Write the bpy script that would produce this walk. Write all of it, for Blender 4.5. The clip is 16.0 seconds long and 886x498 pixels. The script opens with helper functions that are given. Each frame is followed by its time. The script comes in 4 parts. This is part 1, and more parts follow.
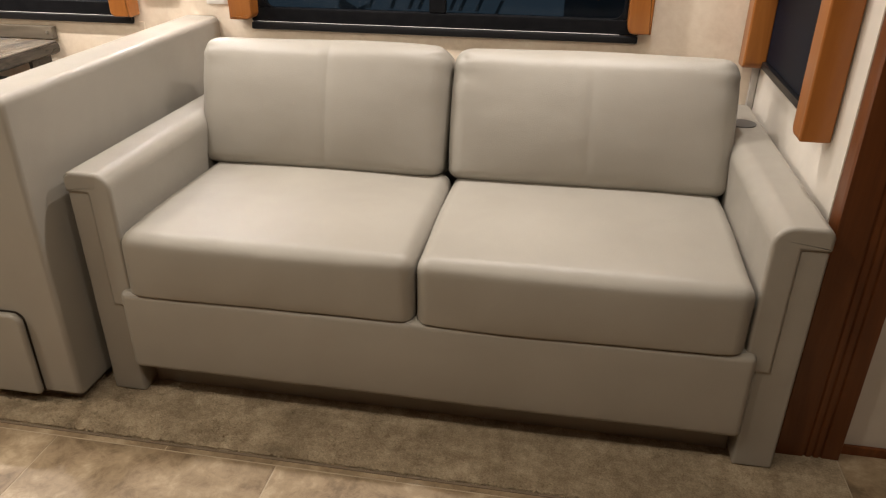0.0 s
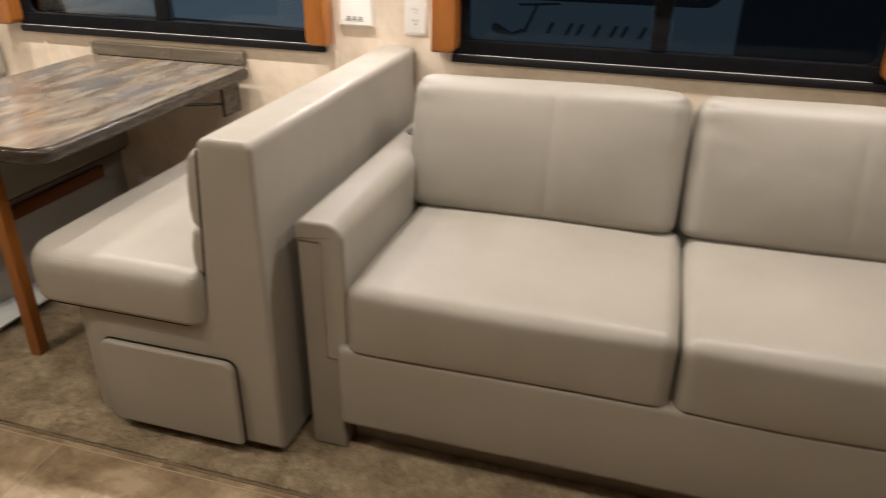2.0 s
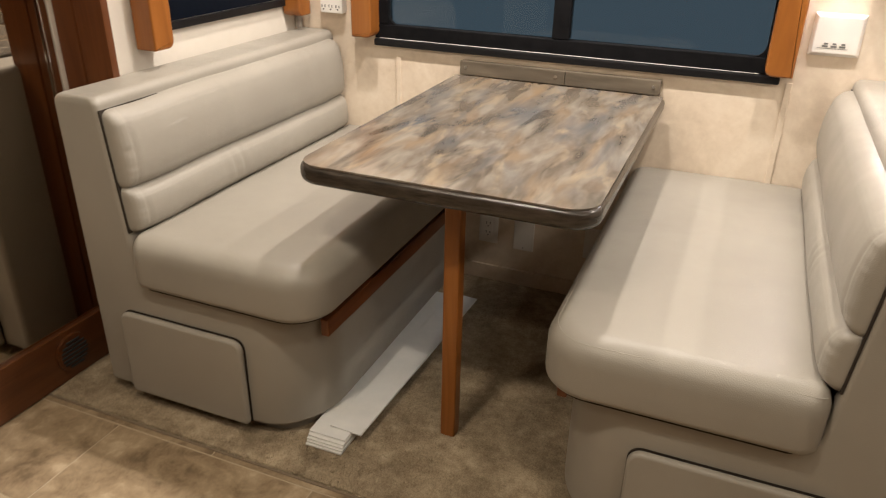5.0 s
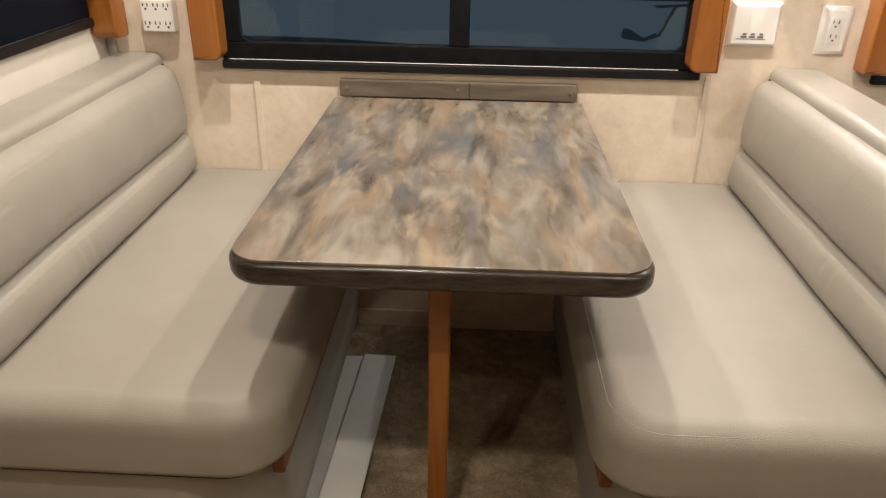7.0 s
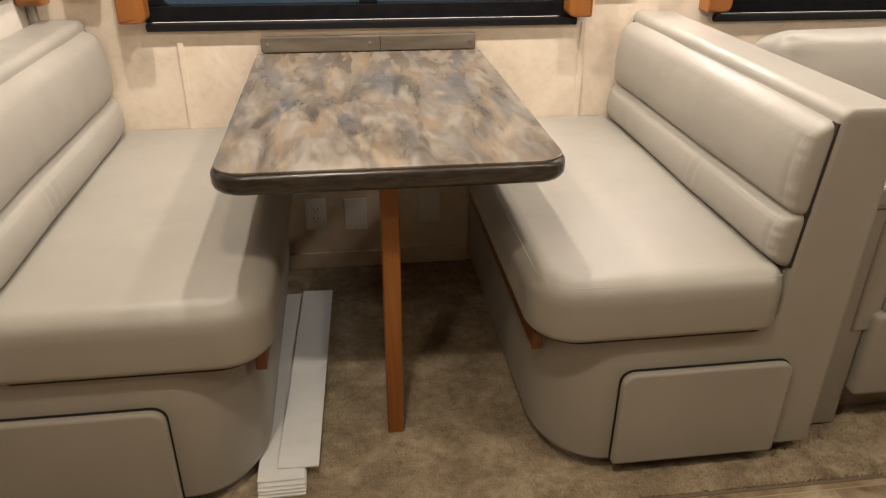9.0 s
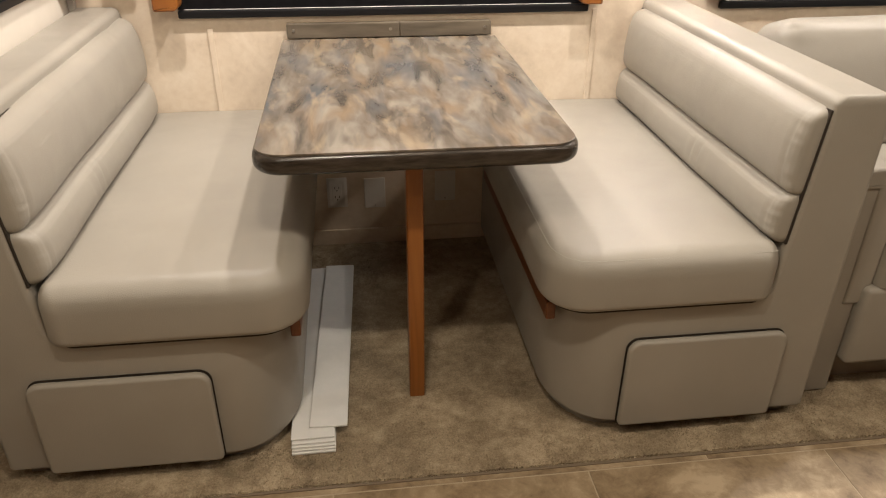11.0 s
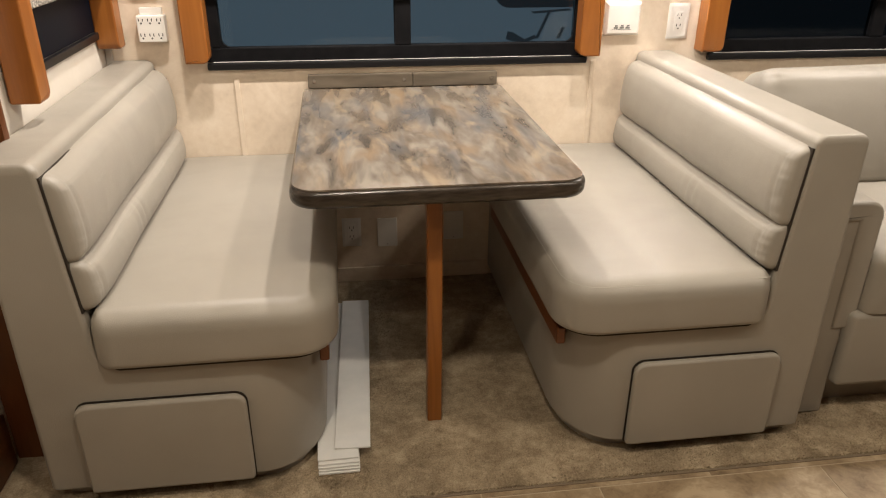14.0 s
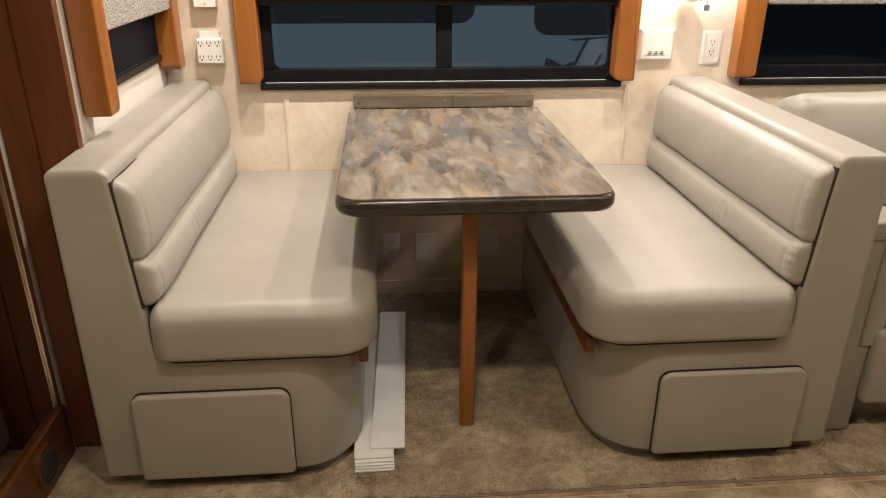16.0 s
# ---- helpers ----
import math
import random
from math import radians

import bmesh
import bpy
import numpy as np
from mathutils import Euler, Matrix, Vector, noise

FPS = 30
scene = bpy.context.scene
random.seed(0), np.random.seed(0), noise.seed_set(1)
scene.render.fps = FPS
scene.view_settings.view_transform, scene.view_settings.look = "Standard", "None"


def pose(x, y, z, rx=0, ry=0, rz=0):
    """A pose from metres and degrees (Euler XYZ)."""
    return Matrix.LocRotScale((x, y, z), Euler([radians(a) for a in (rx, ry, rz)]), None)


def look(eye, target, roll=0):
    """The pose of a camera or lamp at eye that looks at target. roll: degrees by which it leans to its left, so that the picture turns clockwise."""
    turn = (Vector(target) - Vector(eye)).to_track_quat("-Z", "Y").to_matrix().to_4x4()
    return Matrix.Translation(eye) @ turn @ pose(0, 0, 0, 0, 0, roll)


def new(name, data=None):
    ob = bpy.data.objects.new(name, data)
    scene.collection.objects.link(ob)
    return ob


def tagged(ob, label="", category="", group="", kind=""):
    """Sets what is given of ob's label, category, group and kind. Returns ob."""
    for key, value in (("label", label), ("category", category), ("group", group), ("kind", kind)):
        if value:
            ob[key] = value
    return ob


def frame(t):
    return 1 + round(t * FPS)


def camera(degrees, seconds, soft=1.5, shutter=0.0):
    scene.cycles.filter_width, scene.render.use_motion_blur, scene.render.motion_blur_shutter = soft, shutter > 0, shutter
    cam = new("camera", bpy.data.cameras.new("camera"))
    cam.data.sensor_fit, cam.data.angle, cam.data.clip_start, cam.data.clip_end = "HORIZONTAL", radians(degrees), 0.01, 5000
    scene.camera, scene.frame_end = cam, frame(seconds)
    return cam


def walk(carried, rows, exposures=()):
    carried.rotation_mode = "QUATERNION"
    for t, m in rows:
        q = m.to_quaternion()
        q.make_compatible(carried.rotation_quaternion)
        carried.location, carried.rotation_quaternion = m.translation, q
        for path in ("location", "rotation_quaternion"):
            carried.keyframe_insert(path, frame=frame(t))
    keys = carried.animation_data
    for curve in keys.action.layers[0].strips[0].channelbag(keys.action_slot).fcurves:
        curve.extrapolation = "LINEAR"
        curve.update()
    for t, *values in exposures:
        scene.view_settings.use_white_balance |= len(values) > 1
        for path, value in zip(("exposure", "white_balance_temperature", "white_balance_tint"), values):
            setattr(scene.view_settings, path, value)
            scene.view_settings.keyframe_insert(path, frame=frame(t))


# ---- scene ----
cam = camera(62.5, 16.0, soft=1.1, shutter=0.5)
# seconds, eye, point looked at, roll
PATH = [
    (0, (0.028, -0.008, 1.323), (-0.284, 1.743, 0.409), 0.28),
    (0.5, (-0.028, -0.003, 1.333), (-0.337, 1.747, 0.414), 0.32),
    (1, (-0.129, 0.006, 1.345), (-0.447, 1.752, 0.424), 0.33),
    (1.5, (-0.268, 0.032, 1.361), (-0.633, 1.77, 0.444), 0.35),
    (2, (-0.423, 0.101, 1.36), (-0.931, 1.819, 0.471), 0.52),
    (2.5, (-0.603, 0.175, 1.347), (-1.304, 1.83, 0.471), 0.52),
    (3, (-0.817, 0.157, 1.327), (-1.691, 1.729, 0.453), 0.74),
    (3.5, (-1.088, 0.106, 1.329), (-1.998, 1.66, 0.46), 0.92),
    (6.0, (-1.94, 0.306, 1.301), (-2.297, 2.065, 0.417), 1.18),
    (6.5, (-2.075, 0.431, 1.293), (-2.276, 2.212, 0.406), 1.05),
    (7.0, (-2.178, 0.458, 1.303), (-2.25, 2.246, 0.41), 0.96),
    (7.5, (-2.317, 0.39, 1.316), (-2.223, 2.178, 0.426), 0.85),
    (8.0, (-2.358, 0.33, 1.304), (-2.14, 2.108, 0.413), 0.65),
    (8.5, (-2.334, 0.257, 1.276), (-2.081, 2.023, 0.372), 0.56),
    (9.0, (-2.312, 0.166, 1.268), (-2.068, 1.924, 0.346), 0.48),
    (11.5, (-2.369, 0.056, 1.334), (-2.143, 1.787, 0.359), 0.46),
    (12.0, (-2.369, 0.063, 1.343), (-2.138, 1.809, 0.394), 0.45),
    (12.5, (-2.386, 0.05, 1.349), (-2.156, 1.813, 0.433), 0.48),
    (13.0, (-2.417, 0.029, 1.345), (-2.191, 1.806, 0.455), 0.45),
    (13.5, (-2.457, -0.027, 1.328), (-2.213, 1.759, 0.46), 0.4),
    (14.0, (-2.448, -0.08, 1.342), (-2.192, 1.712, 0.49), 0.41),
    (14.5, (-2.455, -0.13, 1.359), (-2.206, 1.675, 0.535), 0.4),
    (15.0, (-2.475, -0.17, 1.363), (-2.261, 1.649, 0.559), 0.38),
    (15.5, (-2.47, -0.191, 1.352), (-2.292, 1.639, 0.565), 0.36),
    (16.0, (-2.459, -0.187, 1.342), (-2.299, 1.646, 0.556), 0.36),
]
walk(cam, [(t, look(eye, target, roll)) for t, eye, target, roll in PATH],
     [(0.0, 0.1, 6320, 10), (1.5, 0.06, 6320, 10), (2.5, -0.05, 6320, 10), (3.5, 0.02, 6400, 10), (6.0, -0.16, 6580, 10), (7.0, -0.25, 6580, 10), (8.0, -0.22, 6580, 10), (9.2, -0.05, 6580, 10),
      (11.5, 0.0, 6580, 10), (14.0, 0.0, 6580, 10), (16.0, 0.04, 6580, 10)])

# ---------------------------------------------------------------- world, lamps
world = bpy.data.worlds.new("night_outside")
scene.world = world
world.use_nodes = True
world.node_tree.nodes["Background"].inputs["Color"].default_value = (0.10, 0.16, 0.22, 1)
world.node_tree.nodes["Background"].inputs["Strength"].default_value = 0.05

CEILING = 2.03
WARM = (1.0, 0.905, 0.825)
AMBER = (1.0, 0.865, 0.70)
# recessed ceiling downlights: x, y, watts, colour
DOWNLIGHTS = [(-2.78, 2.03, 15.0, WARM), (-2.17, 2.03, 17.0, WARM), (-1.58, 2.03, 13.0, WARM), (-1.02, 2.03, 1.8, WARM),
              (-0.42, 2.05, 11.5, WARM), (0.22, 2.10, 11.0, WARM),
              # aisle lamps are unseen, added to brighten the fronts, post and floor
              (-2.40, 0.68, 12.0, AMBER), (-2.85, 0.10, 6.5, AMBER), (-1.55, 0.68, 5.2, AMBER), (-0.65, 0.55, 7.0, AMBER), (0.3, 0.50, 8.0, AMBER)]

# ---------------------------------------------------------------- materials


def material(name, color, rough=0.5, metal=0.0, spec=0.5):
    m = bpy.data.materials.new(name)
    m.use_nodes = True
    b = m.node_tree.nodes["Principled BSDF"]
    b.inputs["Base Color"].default_value = (*color, 1)
    b.inputs["Roughness"].default_value = rough
    b.inputs["Metallic"].default_value = metal
    b.inputs["Specular IOR Level"].default_value = spec
    return m


def node(m, kind, **values):
    n = m.node_tree.nodes.new(kind)
    for k, v in values.items():
        n.inputs[k.replace("_", " ")].default_value = v
    return n


def wire(m, a, out, b, into):
    m.node_tree.links.new(a.outputs[out], b.inputs[into])


def coords(m, scale=(1, 1, 1), rot=(0, 0, 0), source="Object"):
    tc = m.node_tree.nodes.new("ShaderNodeTexCoord")
    mp = m.node_tree.nodes.new("ShaderNodeMapping")
    mp.inputs["Scale"].default_value = scale
    mp.inputs["Rotation"].default_value = rot
    wire(m, tc, source, mp, "Vector")
    return mp


def ramp(m, stops):
    r = m.node_tree.nodes.new("ShaderNodeValToRGB")
    while len(r.color_ramp.elements) < len(stops):
        r.color_ramp.elements.new(0.5)
    for e, (p, c) in zip(r.color_ramp.elements, stops):
        e.position, e.color = p, (*c, 1)
    return r


def noise_tex(m, vec, scale, detail=4.0, rough=0.55, distort=0.0):
    n = node(m, "ShaderNodeTexNoise", Scale=scale, Detail=detail, Roughness=rough, Distortion=distort)
    wire(m, vec, "Vector", n, "Vector")
    return n


def bump(m, height, out, strength, distance):
    b = node(m, "ShaderNodeBump", Strength=strength, Distance=distance)
    wire(m, height, out, b, "Height")
    wire(m, b, "Normal", m.node_tree.nodes["Principled BSDF"], "Normal")
    return b


def base_color(m, n, out="Color"):
    wire(m, n, out, m.node_tree.nodes["Principled BSDF"], "Base Color")


def mottled(name, lo, hi, scale, rough, bump_scale, bump_strength, bump_distance=0.002, detail=5.0, stretch=(1, 1, 1)):
    m = material(name, lo, rough)
    v = coords(m, stretch)
    n = noise_tex(m, v, scale, detail)
    r = ramp(m, [(0.3, lo), (0.7, hi)])
    wire(m, n, "Fac", r, "Fac")
    base_color(m, r)
    f = noise_tex(m, v, bump_scale, 3.0)
    bump(m, f, "Fac", bump_strength, bump_distance)
    return m


def upholstery(name, lo, hi):
    m = material(name, lo, 0.4)
    v = coords(m)
    n = noise_tex(m, v, 2.2, 4.0)
    r = ramp(m, [(0.3, lo), (0.7, hi)])
    wire(m, n, "Fac", r, "Fac")
    base_color(m, r)
    vor = node(m, "ShaderNodeTexVoronoi", Scale=520.0)
    wire(m, v, "Vector", vor, "Vector")
    soft = noise_tex(m, v, 9.0, 3.0)
    mix = m.node_tree.nodes.new("ShaderNodeMath")
    mix.operation = "MULTIPLY_ADD"
    wire(m, soft, "Fac", mix, 0)
    mix.inputs[1].default_value = 7.0
    wire(m, vor, "Distance", mix, 2)
    pull = noise_tex(m, coords(m, (1.0, 1.6, 1.3)), 3.4, 2.0, 0.5, 0.6)
    slack = m.node_tree.nodes.new("ShaderNodeMath")
    slack.operation = "MULTIPLY_ADD"
    wire(m, pull, "Fac", slack, 0)
    slack.inputs[1].default_value = 13.0
    wire(m, mix, "Value", slack, 2)
    bump(m, slack, "Value", 0.26, 0.0012)
    rr = ramp(m, [(0.25, (0.355,) * 3), (0.75, (0.485,) * 3)])
    wire(m, soft, "Fac", rr, "Fac")
    wire(m, rr, "Color", m.node_tree.nodes["Principled BSDF"], "Roughness")
    return m


def timber(name, dark, mid, light, rough=0.35, along="z"):
    m = material(name, mid, rough)
    s = {"z": (14, 14, 1.1), "x": (1.1, 14, 14), "y": (14, 1.1, 14)}[along]
    v = coords(m, s)
    n = noise_tex(m, v, 1.6, 6.0, 0.6, 0.9)
    r = ramp(m, [(0.28, dark), (0.5, mid), (0.72, light)])
    wire(m, n, "Fac", r, "Fac")
    base_color(m, r)
    f = noise_tex(m, v, 9.0, 4.0)
    bump(m, f, "Fac", 0.12, 0.001)
    return m


vinyl = upholstery("greige_vinyl", (0.282, 0.260, 0.221), (0.338, 0.314, 0.270))
# near-black colour that stands in for shade in the upholstery's gaps
gap_shade = material("painted_gap_shade", (0.036, 0.029, 0.023), 0.8, spec=0.2)
thread = material("seam_thread", (0.40, 0.375, 0.33), 0.6)
cherry = timber("cherry_wood", (0.205, 0.068, 0.013), (0.270, 0.094, 0.018), (0.330, 0.122, 0.026), 0.3)
cherry_y = timber("cherry_rail", (0.10, 0.031, 0.009), (0.155, 0.048, 0.013), (0.20, 0.066, 0.019), along="y")
walnut = timber("dark_cherry_wood", (0.075, 0.0225, 0.0065), (0.110, 0.035, 0.0100), (0.150, 0.052, 0.016), 0.32)
walnut_y = timber("dark_cherry_board", (0.050, 0.0165, 0.0055), (0.085, 0.028, 0.009), (0.125, 0.044, 0.014), 0.32, "y")
white_plastic = material("white_plastic", (0.80, 0.78, 0.73), 0.35)
slot_dark = material("slot_black", (0.02, 0.02, 0.02), 0.6)
grey_port = material("grey_port", (0.16, 0.16, 0.15), 0.4)
black_gloss = material("black_plastic", (0.008, 0.008, 0.009), 0.35, spec=0.3)
# pale colour that paints the glint on the shade rails
glint_grey = material("painted_glint_grey", (0.62, 0.60, 0.57), 0.3)
black_shade = mottled("black_screen", (0.004, 0.0042, 0.005), (0.008, 0.008, 0.009), 30, 0.7, 600, 0.3)
black_shade.node_tree.nodes["Principled BSDF"].inputs["Specular IOR Level"].default_value = 0.08
night_glass = material("night_glass", (0.005, 0.008, 0.015), 0.45, spec=0.06)
chrome = material("chrome", (0.75, 0.74, 0.72), 0.12, 1.0)
steel = material("screw_steel", (0.55, 0.53, 0.5), 0.3, 1.0)
mirror = material("bronze_mirror_glass", (0.60, 0.55, 0.48), 0.01, 1.0)
trim_grey = material("corner_trim", (0.45, 0.42, 0.38), 0.4)
trim_cream = material("cream_trim", (0.66, 0.60, 0.52), 0.4)
cup_dark = material("cup_insert_grey", (0.10, 0.095, 0.09), 0.4)

# wall covering: cream, mottled, softly embossed
wallpaper = material("cream_wallboard", (0.66, 0.58, 0.46), 0.5)
v = coords(wallpaper, (1, 1, 1))
n1 = noise_tex(wallpaper, v, 5.0, 8.0, 0.65, 0.6)
n2 = noise_tex(wallpaper, v, 38.0, 5.0, 0.6, 0.4)
mx = node(wallpaper, "ShaderNodeMix")
mx.inputs["Factor"].default_value = 0.28
wire(wallpaper, n1, "Fac", mx, 2)
wire(wallpaper, n2, "Fac", mx, 3)
rw = ramp(wallpaper, [(0.32, (0.60, 0.495, 0.38)), (0.5, (0.72, 0.61, 0.48)), (0.66, (0.80, 0.70, 0.57))])
wire(wallpaper, mx, 0, rw, "Fac")
base_color(wallpaper, rw)
bump(wallpaper, n2, "Fac", 0.15, 0.002)

ceiling_white = mottled("ceiling_cloth", (0.38, 0.35, 0.30), (0.44, 0.41, 0.36), 6, 0.8, 300, 0.2)
plain_wall = mottled("side_wall_cream", (0.62, 0.575, 0.50), (0.70, 0.65, 0.57), 7, 0.55, 60, 0.2)

# marbled laminate of the table: soft brush-like strokes in tan, cream, slate and umber
marble = material("marbled_laminate", (0.3, 0.25, 0.2), 0.2)
v = coords(marble, (1.0, 0.28, 1), (0, 0, 0.14))
warp = noise_tex(marble, v, 7.0, 3.0, 0.5)
add = node(marble, "ShaderNodeMix")
add.data_type = "VECTOR"
add.inputs["Factor"].default_value = 0.08
wire(marble, v, "Vector", add, 4)
wire(marble, warp, "Color", add, 5)


def strokes(scale, lo, hi, offset, detail=3.5, rough=0.48, distort=0.1):
    off = marble.node_tree.nodes.new("ShaderNodeVectorMath")
    off.operation = "ADD"
    wire(marble, add, 1, off, 0)
    off.inputs[1].default_value = offset
    t = node(marble, "ShaderNodeTexNoise", Scale=scale, Detail=detail, Roughness=rough, Distortion=distort)
    wire(marble, off, "Vector", t, "Vector")
    r = ramp(marble, [(lo, (0, 0, 0)), (hi, (1, 1, 1))])
    wire(marble, t, "Fac", r, "Fac")
    return r


def over(below, out, mask, color):
    m = node(marble, "ShaderNodeMix")
    m.data_type = "RGBA"
    wire(marble, mask, "Color", m, 0)
    wire(marble, below, out, m, 6)
    m.inputs[7].default_value = (*color, 1)
    return m


ground = node(marble, "ShaderNodeTexNoise", Scale=22.0, Detail=4.0, Roughness=0.5, Distortion=0.1)
wire(marble, add, 1, ground, "Vector")
rg = ramp(marble, [(0.30, (0.082, 0.066, 0.050)), (0.46, (0.128, 0.106, 0.083)), (0.60, (0.172, 0.147, 0.118)), (0.72, (0.225, 0.20, 0.168))])
wire(marble, ground, "Fac", rg, "Fac")
m1 = over(rg, "Color", strokes(15.0, 0.48, 0.78, (3, 1, 0), 3.5, 0.48, 0.1), (0.225, 0.160, 0.100))
m2 = over(m1, 2, strokes(17.0, 0.48, 0.74, (7, 4, 0), 3.5, 0.48, 0.1), (0.275, 0.246, 0.205))
m3 = over(m2, 2, strokes(12.0, 0.50, 0.72, (1, 9, 0), 3.5, 0.48, 0.1), (0.092, 0.094, 0.098))
m4 = over(m3, 2, strokes(19.0, 0.55, 0.76, (5, 6, 0), 3.5, 0.48, 0.1), (0.052, 0.044, 0.035))
m5 = over(m4, 2, strokes(24.0, 0.57, 0.80, (2, 3, 0), 3.0, 0.5), (0.285, 0.225, 0.155))
base_color(marble, m5, 2)

laminate_edge = mottled("laminate_edge", (0.020, 0.016, 0.012), (0.062, 0.049, 0.038), 22, 0.25, 80, 0.1, stretch=(1, 1, 6))
cleat_wood = mottled("greyed_cleat", (0.070, 0.057, 0.041), (0.160, 0.133, 0.098), 5, 0.4, 60, 0.15, stretch=(1, 6, 6))

# carpet
carpet_mat = material("greige_carpet", (0.2, 0.17, 0.13), 1.0, spec=0.1)
v = coords(carpet_mat)
c0 = noise_tex(carpet_mat, v, 7.5, 3.0, 0.55, 0.5)
c1 = noise_tex(carpet_mat, v, 34.0, 5.0, 0.65)
c2 = noise_tex(carpet_mat, v, 190.0, 4.0, 0.8)
ma = node(carpet_mat, "ShaderNodeMix")
ma.inputs["Factor"].default_value = 0.45
wire(carpet_mat, c0, "Fac", ma, 2)
wire(carpet_mat, c1, "Fac", ma, 3)
mc = node(carpet_mat, "ShaderNodeMix")
mc.inputs["Factor"].default_value = 0.34
wire(carpet_mat, ma, 0, mc, 2)
wire(carpet_mat, c2, "Fac", mc, 3)
rc = ramp(carpet_mat, [(0.40, (0.215, 0.168, 0.111)), (0.5, (0.335, 0.267, 0.181)), (0.60, (0.500, 0.410, 0.288))])
wire(carpet_mat, mc, 0, rc, "Fac")
base_color(carpet_mat, rc)
bump(carpet_mat, c2, "Fac", 0.5, 0.004)

# stone-look vinyl tile
tile_mat = material("stone_tile", (0.3, 0.25, 0.2), 0.38)
v = coords(tile_mat, (1, 1, 1), source="Object")
info = tile_mat.node_tree.nodes.new("ShaderNodeObjectInfo")
shift = tile_mat.node_tree.nodes.new("ShaderNodeVectorMath")
shift.operation = "MULTIPLY_ADD"
wire(tile_mat, info, "Random", shift, 0)
shift.inputs[1].default_value = (7, 13, 5)
wire(tile_mat, v, "Vector", shift, 2)
t1 = noise_tex(tile_mat, shift, 6.0, 9.0, 0.66, 0.5)
t2 = noise_tex(tile_mat, shift, 26.0, 8.0, 0.66, 0.5)
mt = node(tile_mat, "ShaderNodeMix")
mt.inputs["Factor"].default_value = 0.35
wire(tile_mat, t1, "Fac", mt, 2)
wire(tile_mat, t2, "Fac", mt, 3)
rt = ramp(tile_mat, [(0.38, (0.150, 0.104, 0.060)), (0.45, (0.250, 0.182, 0.110)), (0.53, (0.335, 0.252, 0.158)), (0.62, (0.475, 0.375, 0.252))])
wire(tile_mat, mt, 0, rt, "Fac")
base_color(tile_mat, rt)
bump(tile_mat, t2, "Fac", 0.12, 0.002)
grout = material("pale_grout", (0.46, 0.375, 0.265), 0.6)

fabric = material("speckled_fabric", (0.2, 0.18, 0.16), 0.9)
v = coords(fabric)
fv = node(fabric, "ShaderNodeTexNoise", Scale=260.0, Detail=3.0)
wire(fabric, v, "Vector", fv, "Vector")
rf = ramp(fabric, [(0.40, (0.06, 0.055, 0.05)), (0.5, (0.24, 0.22, 0.19)), (0.6, (0.5, 0.46, 0.40))])
wire(fabric, fv, "Fac", rf, "Fac")
base_color(fabric, rf)

slat_white = mottled("white_slat", (0.70, 0.71, 0.70), (0.78, 0.78, 0.76), 14, 0.45, 90, 0.1)

glass = bpy.data.materials.new("dark_glass")
glass.use_nodes = True
gt = glass.node_tree
gt.nodes.clear()
go = gt.nodes.new("ShaderNodeOutputMaterial")
gm = gt.nodes.new("ShaderNodeMixShader")
gtr = gt.nodes.new("ShaderNodeBsdfTransparent")
gtr.inputs["Color"].default_value = (0.75, 0.78, 0.80, 1)
ggl = gt.nodes.new("ShaderNodeBsdfGlossy")
ggl.inputs["Roughness"].default_value = 0.03
gf = gt.nodes.new("ShaderNodeFresnel")
gf.inputs["IOR"].default_value = 1.45
gt.links.new(gf.outputs[0], gm.inputs[0])
gt.links.new(gtr.outputs[0], gm.inputs[1])
gt.links.new(ggl.outputs[0], gm.inputs[2])
gt.links.new(gm.outputs[0], go.inputs["Surface"])

glass_deep = glass.copy()
glass_deep.name = "deep_tinted_glass"
glass_deep.node_tree.nodes["Fresnel"].inputs["IOR"].default_value = 1.18
glass_deep.node_tree.nodes["Transparent BSDF"].inputs["Color"].default_value = (0.40, 0.42, 0.44, 1)

bulb = bpy.data.materials.new("lamp_diffuser")
bulb.use_nodes = True
bulb.node_tree.nodes["Principled BSDF"].inputs["Emission Color"].default_value = (1.0, 0.86, 0.66, 1)
bulb.node_tree.nodes["Principled BSDF"].inputs["Emission Strength"].default_value = 6.0

# ---------------------------------------------------------------- building helpers


def empty(name, at, label, category, group="", kind=""):
    e = new(name)
    e.location = at
    e.empty_display_size = 0.1
    return tagged(e, label, category, group, kind)


def mesh_of(name, bm, mat, smooth=True, angle=40):
    bmesh.ops.recalc_face_normals(bm, faces=bm.faces)
    me = bpy.data.meshes.new(name)
    bm.to_mesh(me)
    bm.free()
    me.materials.append(mat)
    if smooth:
        for p in me.polygons:
            p.use_smooth = True
        me.set_sharp_from_angle(angle=radians(angle))
    return me


def part(name, bm, mat, parent=None, label="", smooth=True, angle=40, soft=False):
    ob = new(name, mesh_of(name, bm, mat, smooth, angle))
    if parent is not None:
        ob.parent = parent
        ob.matrix_parent_inverse = Matrix.Translation(-parent.location)
    if label:
        ob["label"] = label
    if smooth and not soft:
        ob.modifiers.new("even_shading", "WEIGHTED_NORMAL").keep_sharp = True
    return ob


def thing(name, bm, mat, label, category, group="", kind="", smooth=True, angle=40):
    return tagged(part(name, bm, mat, None, "", smooth, angle), label, category, group, kind)


